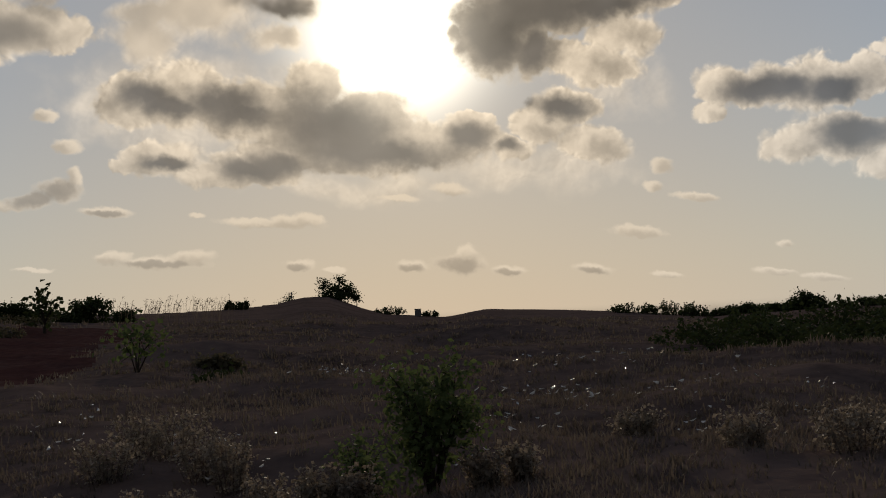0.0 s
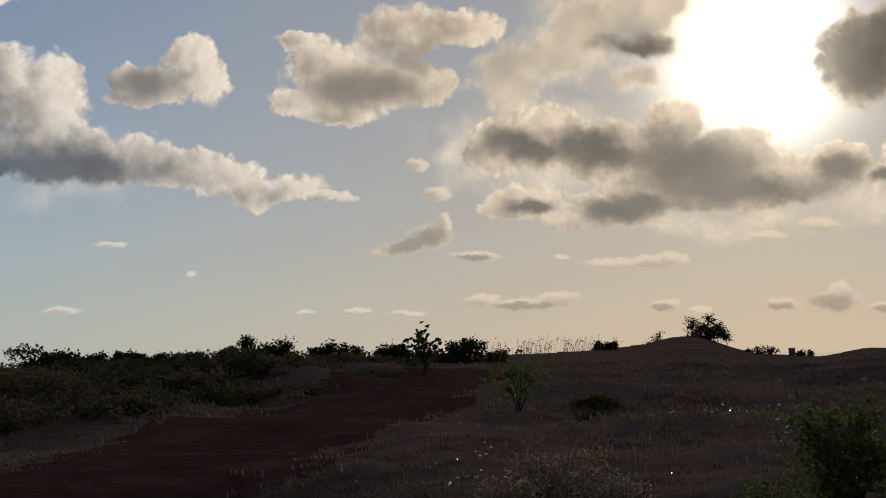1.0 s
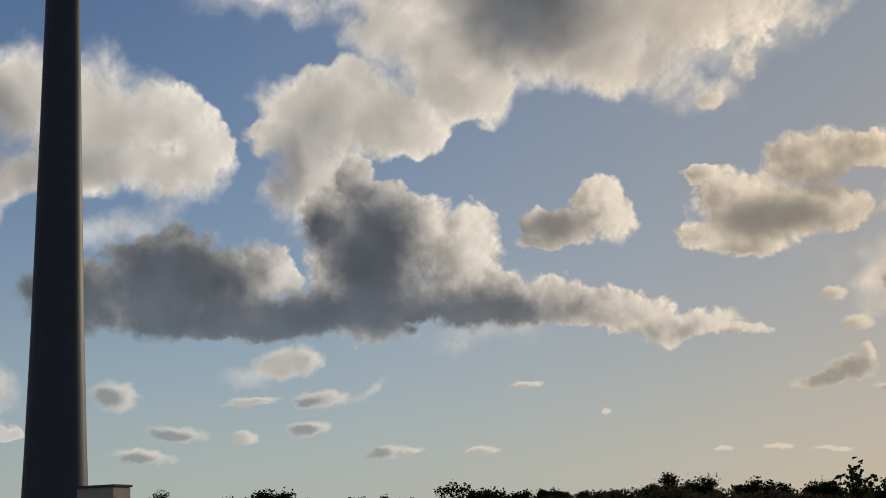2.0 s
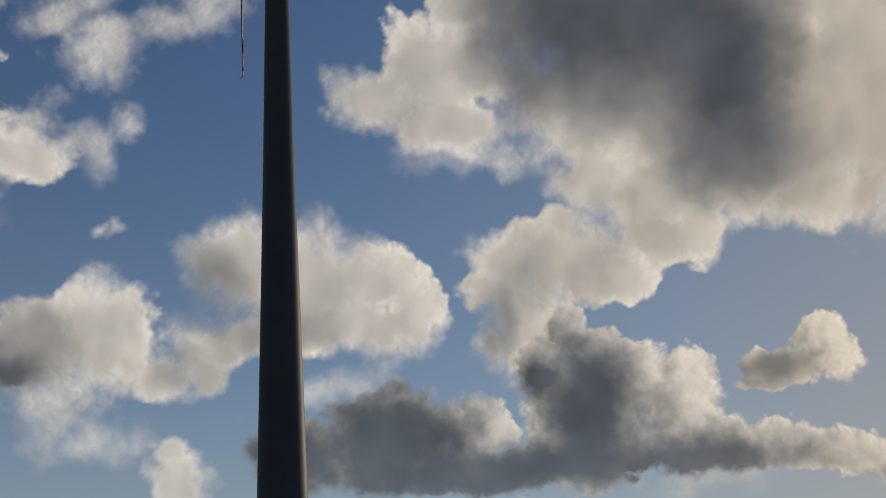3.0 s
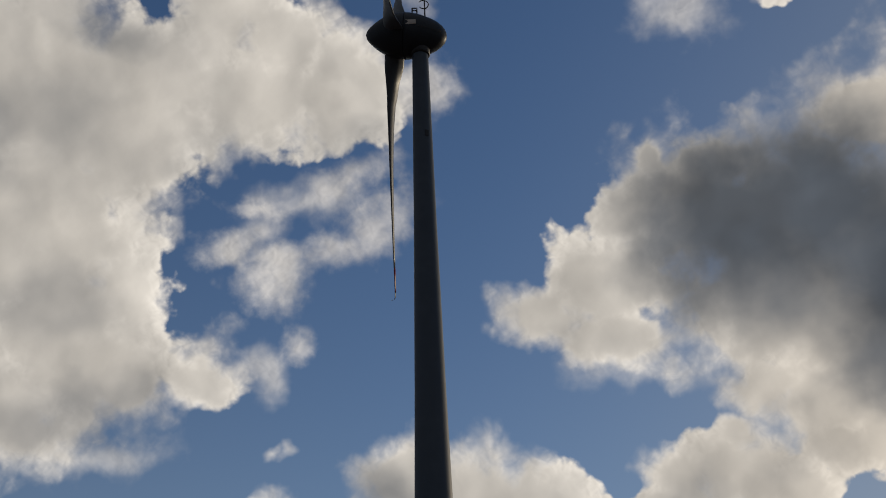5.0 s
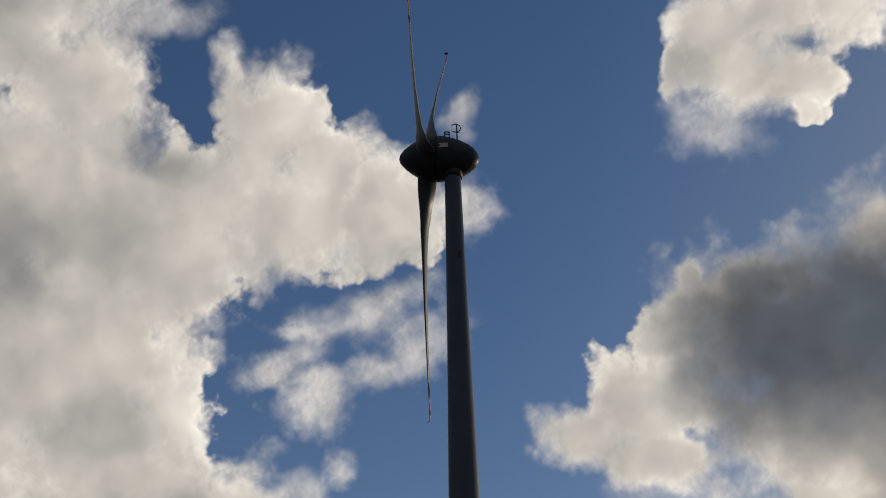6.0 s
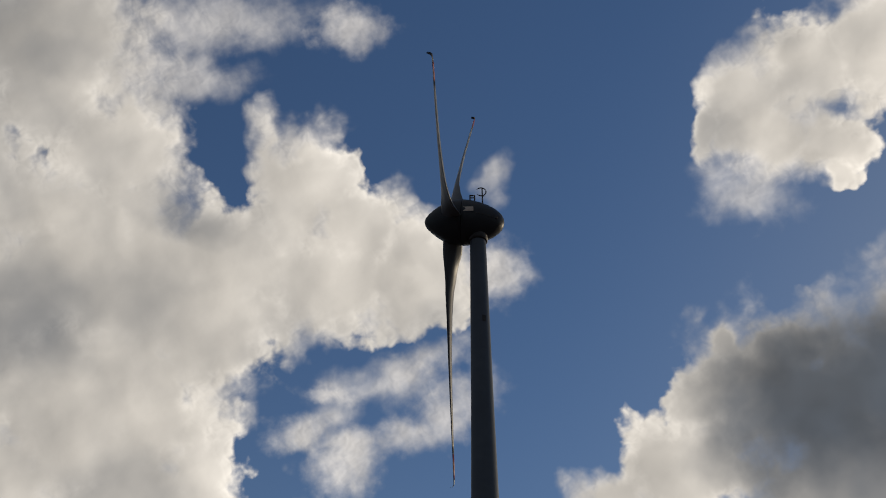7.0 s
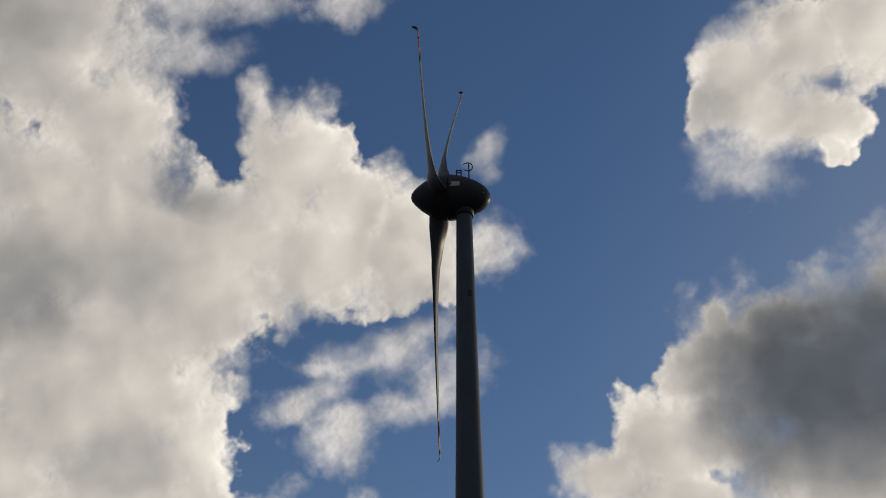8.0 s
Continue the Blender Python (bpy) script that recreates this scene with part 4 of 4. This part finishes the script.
# ------------------------------------------------------------------ transformer hut beside the tower
def hut():
    corner = at_bearing(47.6, 118)
    top = new("transformer_hut")
    top.matrix_basis = Matrix.Translation(corner + Vector((0, 0, -0.1))) @ pose(0, 0, 0, 0, 0, 18)
    tagged(top, "small plastered hut with a flat concrete roof and pale door", "hut")
    L, W, H = 3.45, 3.0, 3.2
    bm = bmesh.new()
    box(bm, (L, W, H), (-L / 2, W / 2, H / 2 - 0.2), 0.03)
    part("wall", bm, M_PLASTER, top, "pale weathered plaster walls")
    bm = bmesh.new()
    box(bm, (L + 0.3, W + 0.3, 0.2), (-L / 2, W / 2, H - 0.1), 0.03)
    part("roof", bm, M_ROOF, top, "flat dark concrete roof slab")
    bm = bmesh.new()
    box(bm, (0.08, 0.95, 2.1), (0.02, 0.85, 1.0), 0.01)
    door = part("door", bm, M_DOOR, top, "pale painted metal door")
    bm = bmesh.new()
    box(bm, (0.05, 0.12, 2.2), (0.02, 0.30, 1.02), 0.01)
    part("door_frame", bm, M_DARK, top)
    bm = bmesh.new()
    tube(bm, [(0.08, 1.22, 1.0), (0.12, 1.22, 1.0), (0.12, 1.12, 1.0)], [0.02, 0.02, 0.02], 6)
    part("handle", bm, M_DARK, door)
    return top


hut()


# ------------------------------------------------------------------ plants
def leaf_faces(verts, faces, p, size, rng, droop=0.0):
    """A small bent leaf of two quads."""
    d = Vector((rng.uniform(-1, 1), rng.uniform(-1, 1), rng.uniform(-0.8, 0.6) - droop)).normalized()
    s = d.cross(Vector((rng.uniform(-1, 1), rng.uniform(-1, 1), rng.uniform(-1, 1)))).normalized()
    n = d.cross(s)
    a, w = size, size * rng.uniform(0.28, 0.42)
    i = len(verts)
    verts += [p, p + d * a * 0.5 + s * w + n * w * 0.3, p + d * a * 0.5 - s * w + n * w * 0.3, p + d * a]
    faces += [(i, i + 1, i + 3), (i, i + 3, i + 2)]


def bush(name, at, width, height, seed, mat, leaves=700, leaf=0.22, trunk=0.0, stems=7, label="", category="bush", ragged=0.35, group="", low=0.45, fill=0.0):
    """A shrub or small tree: forking limbs from the base, with leaves in uneven clumps at their ends."""
    rng = random.Random(seed)
    top = new(name)
    top.location = at
    tagged(top, label, category, group)
    bm = bmesh.new()
    clumps = []
    th = trunk * height
    if trunk:
        tube(bm, [(0, 0, -0.2), (rng.uniform(-.05, .05) * height, 0, th * 0.5), (rng.uniform(-.08, .08) * height, rng.uniform(-.05, .05) * height, th)],
             [height * 0.045, height * 0.035, height * 0.03], 7)
    for k in range(stems):
        a = 2 * math.pi * (k + rng.uniform(-0.3, 0.3)) / stems
        r = width / 2 * rng.uniform(0.25, 0.85)
        h = th + (height - th) * rng.uniform(low, 0.88) * (1 - 0.35 * (2 * r / width) ** 2)
        end = Vector((math.cos(a) * r, math.sin(a) * r, h))
        start = Vector((0, 0, th * rng.uniform(0.7, 1.0) if trunk else -0.1))
        mid = start.lerp(end, 0.5) + Vector((rng.uniform(-.1, .1), rng.uniform(-.1, .1), 0.05)) * height
        rad = height * 0.018
        tube(bm, [start, mid, end], [rad, rad * 0.7, rad * 0.3], 5)
        clumps.append((end, rng.uniform(0.5, 1.0)))
        for j in range(3):
            e2 = end + Vector((rng.uniform(-1, 1) * width * 0.2, rng.uniform(-1, 1) * width * 0.2, rng.uniform(-0.25, 0.16) * (height - th)))
            tube(bm, [mid.lerp(end, 0.4), e2], [rad * 0.5, rad * 0.2], 4)
            clumps.append((e2, rng.uniform(0.3, 0.8)))
    part("trunk" if trunk else "woody_frame", bm, M_BARK, top)
    for _ in range(int(fill * 20)):
        a, r = rng.uniform(0, 2 * math.pi), math.sqrt(rng.random())
        clumps.append((Vector((math.cos(a) * r * width * 0.42, math.sin(a) * r * width * 0.42, height * rng.uniform(0.08, 0.72) * (1.05 - r * r * 0.75))), rng.uniform(0.5, 1.0)))
    verts, faces = [], []
    total = sum(s for _, s in clumps)
    for c, s in clumps:
        rr = max(min(width, height) * 0.2 * s + 0.05, leaf)
        for _ in range(int(leaves * s / total)):
            q = Vector((rng.gauss(0, 1), rng.gauss(0, 1), rng.gauss(0, 0.8))) * rr * (0.55 + ragged * rng.random())
            leaf_faces(verts, faces, c + q, leaf * rng.uniform(0.6, 1.25), rng, 0.1)
    crown = new("crown", mesh_of("crown", verts, faces, mat))
    crown.parent = top
    return top


def view(az, d, el_top=None, w_deg=0.0):
    p = at_bearing(az, d)
    w = math.radians(w_deg) * d
    h = 1.6 + d * math.tan(radians(el_top)) - p.z if el_top is not None else 0
    return p, w, h


def spiky(name, at, width, height, seed, label, category):
    """A shrub of many thin upright shoots with small leaves along them."""
    rng = random.Random(seed)
    top = new(name)
    top.location = at
    tagged(top, label, category, "ridge shrubs")
    bm = bmesh.new()
    verts, faces = [], []
    for _ in range(int(14 + width * 7)):
        x, y = rng.uniform(-0.5, 0.5) * width, rng.uniform(-0.4, 0.4) * width
        h = height * rng.uniform(0.45, 1.0) * (1 - 0.5 * abs(2 * x / width) ** 2)
        end = Vector((x * 1.15 + rng.gauss(0, 0.12) * height, y, h))
        tube(bm, [(x * 0.9, y, -0.1), end], [0.03, 0.012], 4)
        for _ in range(26):
            u = rng.uniform(0.0, 1.0)
            q = Vector((x * 0.9, y, 0)).lerp(end, u) + Vector((rng.gauss(0, 0.1), rng.gauss(0, 0.1), rng.gauss(0, 0.06)))
            leaf_faces(verts, faces, q, rng.uniform(0.12, 0.3), rng, -0.3)
    tagged(part("woody_frame", bm, M_BARK, top), kind="stuff")
    crown = new("crown", mesh_of("crown", verts, faces, M_LEAF))
    crown.parent = top
    return top


def weed(at, width, height, seed):
    """A dry weed: thin branching stems with small pale dry leaves and seed heads."""
    rng = random.Random(seed)
    top = new("dry_weed")
    top.location = at
    tagged(top, "dry brown weed with pale seed heads in scrub", "weed", "dry weeds")
    bm = bmesh.new()
    verts, faces = [], []
    for _ in range(26):
        a, r = rng.uniform(0, 2 * math.pi), rng.uniform(0.1, 0.5) * width
        h = height * rng.uniform(0.5, 1.0)
        foot = Vector((math.cos(a) * r * 0.5, math.sin(a) * r * 0.5, -0.05))
        end = Vector((math.cos(a) * r + rng.gauss(0, 0.04), math.sin(a) * r + rng.gauss(0, 0.04), h))
        tube(bm, [foot, foot.lerp(end, 0.5) + Vector((rng.gauss(0, 0.02), rng.gauss(0, 0.02), 0.04)), end], [0.006, 0.004, 0.002], 4, cap=False)
        for _ in range(34):
            u = rng.random() ** 0.6
            q = foot.lerp(end, u) + Vector((rng.gauss(0, 0.03), rng.gauss(0, 0.03), rng.gauss(0, 0.02)))
            leaf_faces(verts, faces, q, rng.uniform(0.025, 0.07), rng)
    tagged(part("woody_frame", bm, M_WEED, top), kind="stuff")
    crown = new("seed_heads", mesh_of("seed_heads", verts, faces, M_SEED))
    crown.name = "foliage"
    crown.parent = top
    return top


def fence_post(at, height, seed):
    rng = random.Random(seed)
    bm = bmesh.new()
    tube(bm, [(0, 0, -0.3), (rng.gauss(0, 0.03), rng.gauss(0, 0.03), height * 0.6), (rng.gauss(0, 0.06), rng.gauss(0, 0.05), height * rng.uniform(0.85, 1.1))], [0.10, 0.09, 0.07], 7)
    ob = part("fence_post", bm, M_POST, smooth=True)
    ob.location = at
    return tagged(ob, "weathered grey wooden fence post on the ridge", "fence post", "ridge fence")


# skyline shrubs: bearing, distance, top (degrees up), width (degrees), kind: d dense, s sparse small tree, k spiky
SKYLINE_A = [
    (4.59, 188, 1.60, 1.52, "d"),
    (5.22, 188, 1.62, 0.64, "s"),
    (6.99, 186, 1.04, 0.78, "d"),
    (3.84, 188, 0.88, 0.39, "s"),
    (2.40, 186, 0.31, 1.27, "k"),
    (0.71, 186, -0.06, 0.64, "k"),
    (9.21, 148, 0.60, 0.49, "d"),
    (8.68, 148, 0.58, 0.44, "d"),
    (-8.04, 146, 0.06, 1.9, "k"),
    (-9.71, 146, 0.06, 2.1, "k"),
    (-10.75, 146, -0.25, 1.3, "k"),
    (-12.05, 146, -0.36, 1.47, "d"),
    (-12.99, 146, -0.26, 1.71, "d"),
    (-14.15, 146, -0.15, 1.71, "d"),
    (-15.50, 146, 0.24, 1.22, "d"),
    (-14.85, 146, 0.01, 1.22, "d"),
    (-16.60, 148, -0.25, 0.64, "k"),
    (-17.86, 150, -0.42, 0.98, "d"),
]
SKYLINE_B = [
    (33.44, 114, 1.78, 1.22, "s"),
    (32.24, 114, 1.31, 2.69, "d"),
    (30.66, 114, 1.20, 1.71, "d"),
    (29.67, 112, 1.32, 0.49, "d"),
    (28.98, 112, 1.27, 0.98, "d"),
    (28.06, 112, 1.18, 0.59, "d"),
    (26.85, 114, 1.01, 1.47, "d"),
    (25.18, 113, 1.32, 0.98, "d"),
    (24.34, 113, 1.74, 0.73, "s"),
    (24.11, 113, 1.27, 1.47, "d"),
    (22.86, 113, 1.55, 1.47, "s"),
    (22.91, 113, 1.24, 1.71, "d"),
    (21.23, 112, 1.17, 1.22, "d"),
    (20.25, 112, 1.32, 1.83, "d"),
    (18.44, 112, 1.04, 0.88, "d"),
    (17.88, 112, 1.16, 0.83, "d"),
    (15.02, 110, 1.20, 1.66, "d"),
    (15.89, 112, 0.73, 1.47, "d"),
]
SKYLINE_C = [
    (16.87, 112, 0.82, 1.47, "d"),
    (13.66, 114, 0.58, 0.88, "d"),
    (41.52, 114, 1.76, 2.05, "d"),
    (39.71, 114, 1.34, 0.98, "d"),
    (38.30, 114, 1.23, 1.08, "d"),
    (37.27, 114, 1.07, 0.98, "d"),
    (36.29, 114, 1.23, 0.64, "d"),
    (35.18, 114, 1.07, 0.98, "d"),
    (43.18, 116, 1.35, 2.32, "d"),
    (44.94, 116, 1.42, 1.22, "d"),
    (45.71, 116, 1.84, 0.73, "s"),
    (41.00, 115, 1.65, 1.96, "d"),
    (39.23, 115, 1.15, 1.08, "d"),
    (37.73, 115, 1.06, 0.98, "d"),
    (46.95, 105, 1.14, 1.47, "d"),
]
LOOKS = {"d": ("shrub", "dense dark green shrub on a dry ridge", "bush"), "s": ("small_tree", "small sparse dark tree on a dry ridge", "tree"), "k": ("spiky_shrub", "spiky dark shrub on a dry ridge", "bush")}
for i, (az, d, el, w, kind) in enumerate(SKYLINE_A + SKYLINE_B + SKYLINE_C):
    p, wm, h = view(az, d, el, w)
    h = max(h, 0.9)
    name, label, category = LOOKS[kind]
    if kind == "d":
        bush(name, p, wm * 1.15, h, 100 + i, M_LEAF, 2600, 0.11 * (0.6 + wm ** 0.5), stems=9, low=0.05, label=label, category=category, group="ridge shrubs", fill=0.95)
    elif kind == "s":
        bush(name, p, wm, h, 100 + i, M_LEAF, 420, 0.24, trunk=0.4, stems=6, low=0.3, label=label, category=category, group="ridge trees", ragged=0.7)
    else:
        spiky(name, p, wm, h, 100 + i, label, category)

# the leafy sapling that stands above the hedge
p, wm, h = view(16.85, 84, 1.66, 1.4)
bush("sapling", p, wm, h, 301, M_LEAF, 150, 0.42, trunk=0.25, stems=7, low=0.2, ragged=0.9, label="tall sapling with large loose dark leaves", category="tree")

# low scrub in the middle distance
SCRUB = [(-11.5, 44, 1.0, 4.6), (-13.3, 40, 1.1, 4.4), (-15.2, 37, 1.2, 4.4), (-17.3, 34, 1.2, 4.2), (-14.2, 50, 1.3, 5.4), (-17.0, 46, 1.4, 5.0), (-19.5, 40, 1.3, 4.6), (-12.2, 55, 1.1, 5.0), (-19.2, 52, 1.5, 5.0)]
SCRUB += [(24.5, 62, 1.2, 3.4), (27.0, 52, 1.1, 3.6), (29.5, 58, 1.3, 4.0), (31.0, 44, 0.9, 3.2), (33.5, 50, 1.2, 3.6), (36.0, 60, 1.4, 4.4), (38.0, 47, 1.0, 3.6), (40.5, 55, 1.3, 4.2), (43.0, 64, 1.4, 4.6), (45.5, 52, 1.2, 4.0), (47.5, 62, 1.4, 4.6), (34.5, 74, 1.3, 5.0), (28.5, 78, 1.3, 5.0), (39.5, 80, 1.5, 5.5), (44.5, 84, 1.5, 5.0), (49.5, 70, 1.5, 4.6)]
SCRUB += [(9.9, 40, 0.3, 1.4), (9.8, 33, 0.22, 1.0)]
rng = random.Random(45)
SCRUB += [(15 + 1.55 * k + rng.uniform(-0.5, 0.5), rng.uniform(88, 104), rng.uniform(0.8, 1.3), rng.uniform(4.5, 6.5)) for k in range(23)]
SCRUB += [(22.5 + 1.9 * k + rng.uniform(-0.7, 0.7), rng.uniform(52, 84), rng.uniform(0.7, 1.2), rng.uniform(4.0, 6.0)) for k in range(15)]
rng = random.Random(46)
SCRUB += [(rng.uniform(21, 52), rng.uniform(36, 88), rng.uniform(0.4, 0.8), rng.uniform(4.0, 7.0)) for _ in range(46)]
SCRUB += [(rng.uniform(17.5, 27), rng.uniform(58, 92), rng.uniform(0.4, 0.7), rng.uniform(3.5, 5.5)) for _ in range(16)]
SCRUB = [q for q in SCRUB if not on_track(*at_bearing(q[0], q[1]).xy, 1.35)]
SCRUB += [(22.8, 57, 0.55, 3.6), (24.6, 51, 0.5, 3.4), (26.8, 45, 0.5, 3.2), (20.9, 68, 0.6, 3.8), (25.6, 58, 0.6, 4.2), (28.2, 49, 0.5, 3.6), (18.9, 81, 0.6, 3.6), (20.0, 76, 0.5, 3.6), (30.5, 40, 0.45, 3.2), (23.8, 66, 0.6, 4.4)]
for i, (az, d, h, w) in enumerate(SCRUB):
    green = M_LEAF if i % 5 == 1 or az < 0 else M_LEAF_DULL if i % 5 in (2, 4) else M_SCRUB
    bush("low_shrub", at_bearing(az, d), w, h, 400 + i, green, 1300, 0.17, stems=11, low=0.05, fill=0.6, label="low dark scrub bush in dry grass", category="bush", group="low scrub")

# the green shrub near by, and the sapling with broad leaves
bush("leafy_shrub", at_bearing(0.9, 12.4), 0.9, 1.3, 21, M_LEAF_BRIGHT, 2400, 0.075, stems=13, low=0.4, fill=0.25, label="bright green leafy shrub in dry scrub", category="bush")
bush("leafy_shrub", at_bearing(3.9, 13.2), 0.6, 0.98, 22, M_LEAF_BRIGHT, 700, 0.06, stems=7, low=0.3, label="small yellowish green shrub in dry scrub", category="bush")
bush("broad_leaved_sapling", at_bearing(13.2, 38), 1.35, 1.6, 23, M_LEAF_BRIGHT, 170, 0.24, stems=5, low=0.35, ragged=0.8, label="young broad-leaved sapling beside the red track", category="plant")

# dry weeds in the foreground
WEEDS = [(11.9, 16.5, 0.62, 1.0), (10.6, 15.2, 0.60, 0.9), (9.4, 14.6, 0.62, 0.9), (8.2, 13.4, 0.55, 0.7), (13.2, 17.0, 0.55, 0.9), (14.6, 15.5, 0.5, 0.9), (6.2, 12.6, 0.5, 0.5), (5.2, 12.4, 0.5, 0.45), (4.2, 12.2, 0.45, 0.4), (-1.4, 12.0, 0.4, 0.4), (-3.0, 12.3, 0.35, 0.4), (12.4, 13.0, 0.5, 0.8), (16.5, 13.5, 0.45, 0.8), (19.0, 14.0, 0.4, 0.7), (-8.0, 14.5, 0.35, 0.5), (-12.5, 13.6, 0.4, 0.6), (-16.8, 13.2, 0.5, 0.9), (-17.9, 14.4, 0.5, 0.8), (22.0, 14.4, 0.4, 0.7)]
for i, (az, d, h, w) in enumerate(WEEDS):
    weed(at_bearing(az, d), w, h, 500 + i)

# fence along the ridge
FENCE = [8.2, 8.02, 7.84, 7.66, 7.48, 7.3, 7.12, 6.6, 21.6, 20.4, 19.15, 27.55, 26.2, 24.9]
for i, az in enumerate(FENCE):
    d = 184 if az < 9 else 116
    h = (0.33 if az < 9 else 0.42) * math.radians(1) * d
    fence_post(at_bearing(az, d), h, 600 + i)


def block():
    p = at_bearing(1.2, 182)
    top = new("marker_block")
    top.location = p
    tagged(top, "small square concrete marker block on the ridge", "concrete block")
    bm = bmesh.new()
    box(bm, (0.85, 0.85, 1.1), (0, 0, 0.35), 0.03)
    part("shaft", bm, M_ROOF, top)
    bm = bmesh.new()
    box(bm, (0.95, 0.95, 0.12), (0, 0, 0.96), 0.02)
    part("cap", bm, M_ROOF, top)


block()


# ------------------------------------------------------------------ grass, stalks and litter
def grass(name, label, mat, count, tall, blades, seed, patch):
    """Tufts of narrow bent blades over the scrub, thicker in patches."""
    rng = random.Random(seed)
    verts, faces = [], []
    while count > 0:
        az, d = rng.uniform(-21, 58), 8.5 * (105 / 8.5) ** rng.random()
        x, y = -math.sin(radians(az)) * d, math.cos(radians(az)) * d
        if noise.noise((x * 0.16, y * 0.16, patch)) + 0.5 * noise.noise((x * 0.6, y * 0.6, patch)) < rng.uniform(-0.35, 0.25) or on_track(x, y, rng.uniform(0.7, 1.0)):
            continue
        count -= 1
        z, size = land(x, y) - 0.03, rng.uniform(0.55, 1.2) * (0.8 + d / 60)
        for _ in range(blades):
            a, lean = rng.uniform(0, 2 * math.pi), rng.uniform(0.1, 0.75)
            h, w = tall * size * rng.uniform(0.5, 1.1), 0.007 * (0.6 + d / 14)
            ox, oy = x + rng.gauss(0, 0.10) * size, y + rng.gauss(0, 0.10) * size
            dx, dy = math.cos(a) * lean * h, math.sin(a) * lean * h
            sx, sy = -math.sin(a) * w, math.cos(a) * w
            i = len(verts)
            verts += [(ox - sx, oy - sy, z), (ox + sx, oy + sy, z), (ox + dx * 0.4 + sx * 0.7, oy + dy * 0.4 + sy * 0.7, z + h * 0.6), (ox + dx * 0.4 - sx * 0.7, oy + dy * 0.4 - sy * 0.7, z + h * 0.6), (ox + dx, oy + dy, z + h * 0.95)]
            faces += [(i, i + 1, i + 2, i + 3), (i + 3, i + 2, i + 4)]
    ob = new(name, mesh_of(name, verts, faces, mat))
    return tagged(ob, label, "grass", kind="stuff")


grass("dry_grass", "short dry straw-coloured grass tufts", M_STRAW, 4200, 0.15, 9, 71, 2.0)
grass("weed_cover", "low dark weeds between the grass", M_WEED, 9500, 0.12, 9, 72, 9.0)


def stalks():
    """Tall thin grass stalks with feathery heads along the ridge."""
    rng = random.Random(81)
    verts, faces = [], []
    for _ in range(170):
        az = rng.choice((rng.uniform(8.6, 14.2), rng.gauss(10.2, 0.7), rng.gauss(12.2, 0.8)))
        d = rng.uniform(100, 128)
        p = at_bearing(az, d)
        h = rng.uniform(0.7, 2.0)
        lean = Vector((rng.uniform(-0.1, 0.45), rng.uniform(-0.2, 0.2), 0)) * h
        side = Vector((0.009, 0.002, 0))
        pts = [p, p + lean * 0.15 + Vector((0, 0, h * 0.6)), p + lean * 0.6 + Vector((0, 0, h))]
        i = len(verts)
        for q in pts:
            verts += [q - side, q + side]
        faces += [(i, i + 1, i + 3, i + 2), (i + 2, i + 3, i + 5, i + 4)]
        for _ in range(5):
            q = pts[2] + Vector((rng.uniform(-0.15, 0.2), 0, rng.uniform(-0.2, 0.08)))
            leaf_faces(verts, faces, q, rng.uniform(0.05, 0.13), rng)
    ob = new("grass_stalk", mesh_of("grass_stalk", verts, faces, M_STRAW))
    return tagged(ob, "tall thin dry grass stalks along the ridge", "grass", kind="stuff")


stalks()


def litter():
    """Small shiny dead leaves, curled, that catch the low sun."""
    rng = random.Random(91)
    verts, faces = [], []
    heaps = [(4.2, 33), (3.6, 36), (5.6, 30), (-0.2, 15.5), (-0.5, 13.8), (-6.2, 24), (-4.6, 22), (-2.3, 17), (-5.2, 21), (2.0, 40), (-10.5, 16), (16.0, 20), (9.0, 15), (11.0, 16), (-15.5, 18), (-9.0, 19), (-3.5, 27), (-7.5, 30), (1.6, 24), (-12.5, 23)]
    for az0, d0 in heaps:
        for _ in range(16):
            az, d = rng.gauss(az0, 1.1), d0 * rng.uniform(0.86, 1.16)
            p = at_bearing(az, d) + Vector((0, 0, rng.uniform(0.06, 0.2)))
            a = rng.uniform(0, 2 * math.pi)
            u = Vector((math.cos(a), math.sin(a), rng.gauss(0, 0.3)))
            v = Vector((-math.sin(a), math.cos(a), rng.gauss(0, 0.3)))
            s = rng.uniform(0.009, 0.027) * (0.5 + d / 24)
            i = len(verts)
            for k in range(5):                             # an arched strip across the leaf
                w = (k - 2) / 2
                q = p + v * s * 0.7 * w + Vector((0, 0, s * 0.45 * (1 - w * w)))
                verts += [q - u * s * 1.7 * (1 - 0.6 * abs(w)), q + u * s * 1.7 * (1 - 0.6 * abs(w))]
            faces += [(i + 2 * k, i + 2 * k + 1, i + 2 * k + 3, i + 2 * k + 2) for k in range(4)]
    ob = new("leaf_litter", mesh_of("leaf_litter", verts, faces, M_GLINT))
    return tagged(ob, "scattered shiny dead leaves catching the low sun", "leaf litter", kind="stuff")


litter()
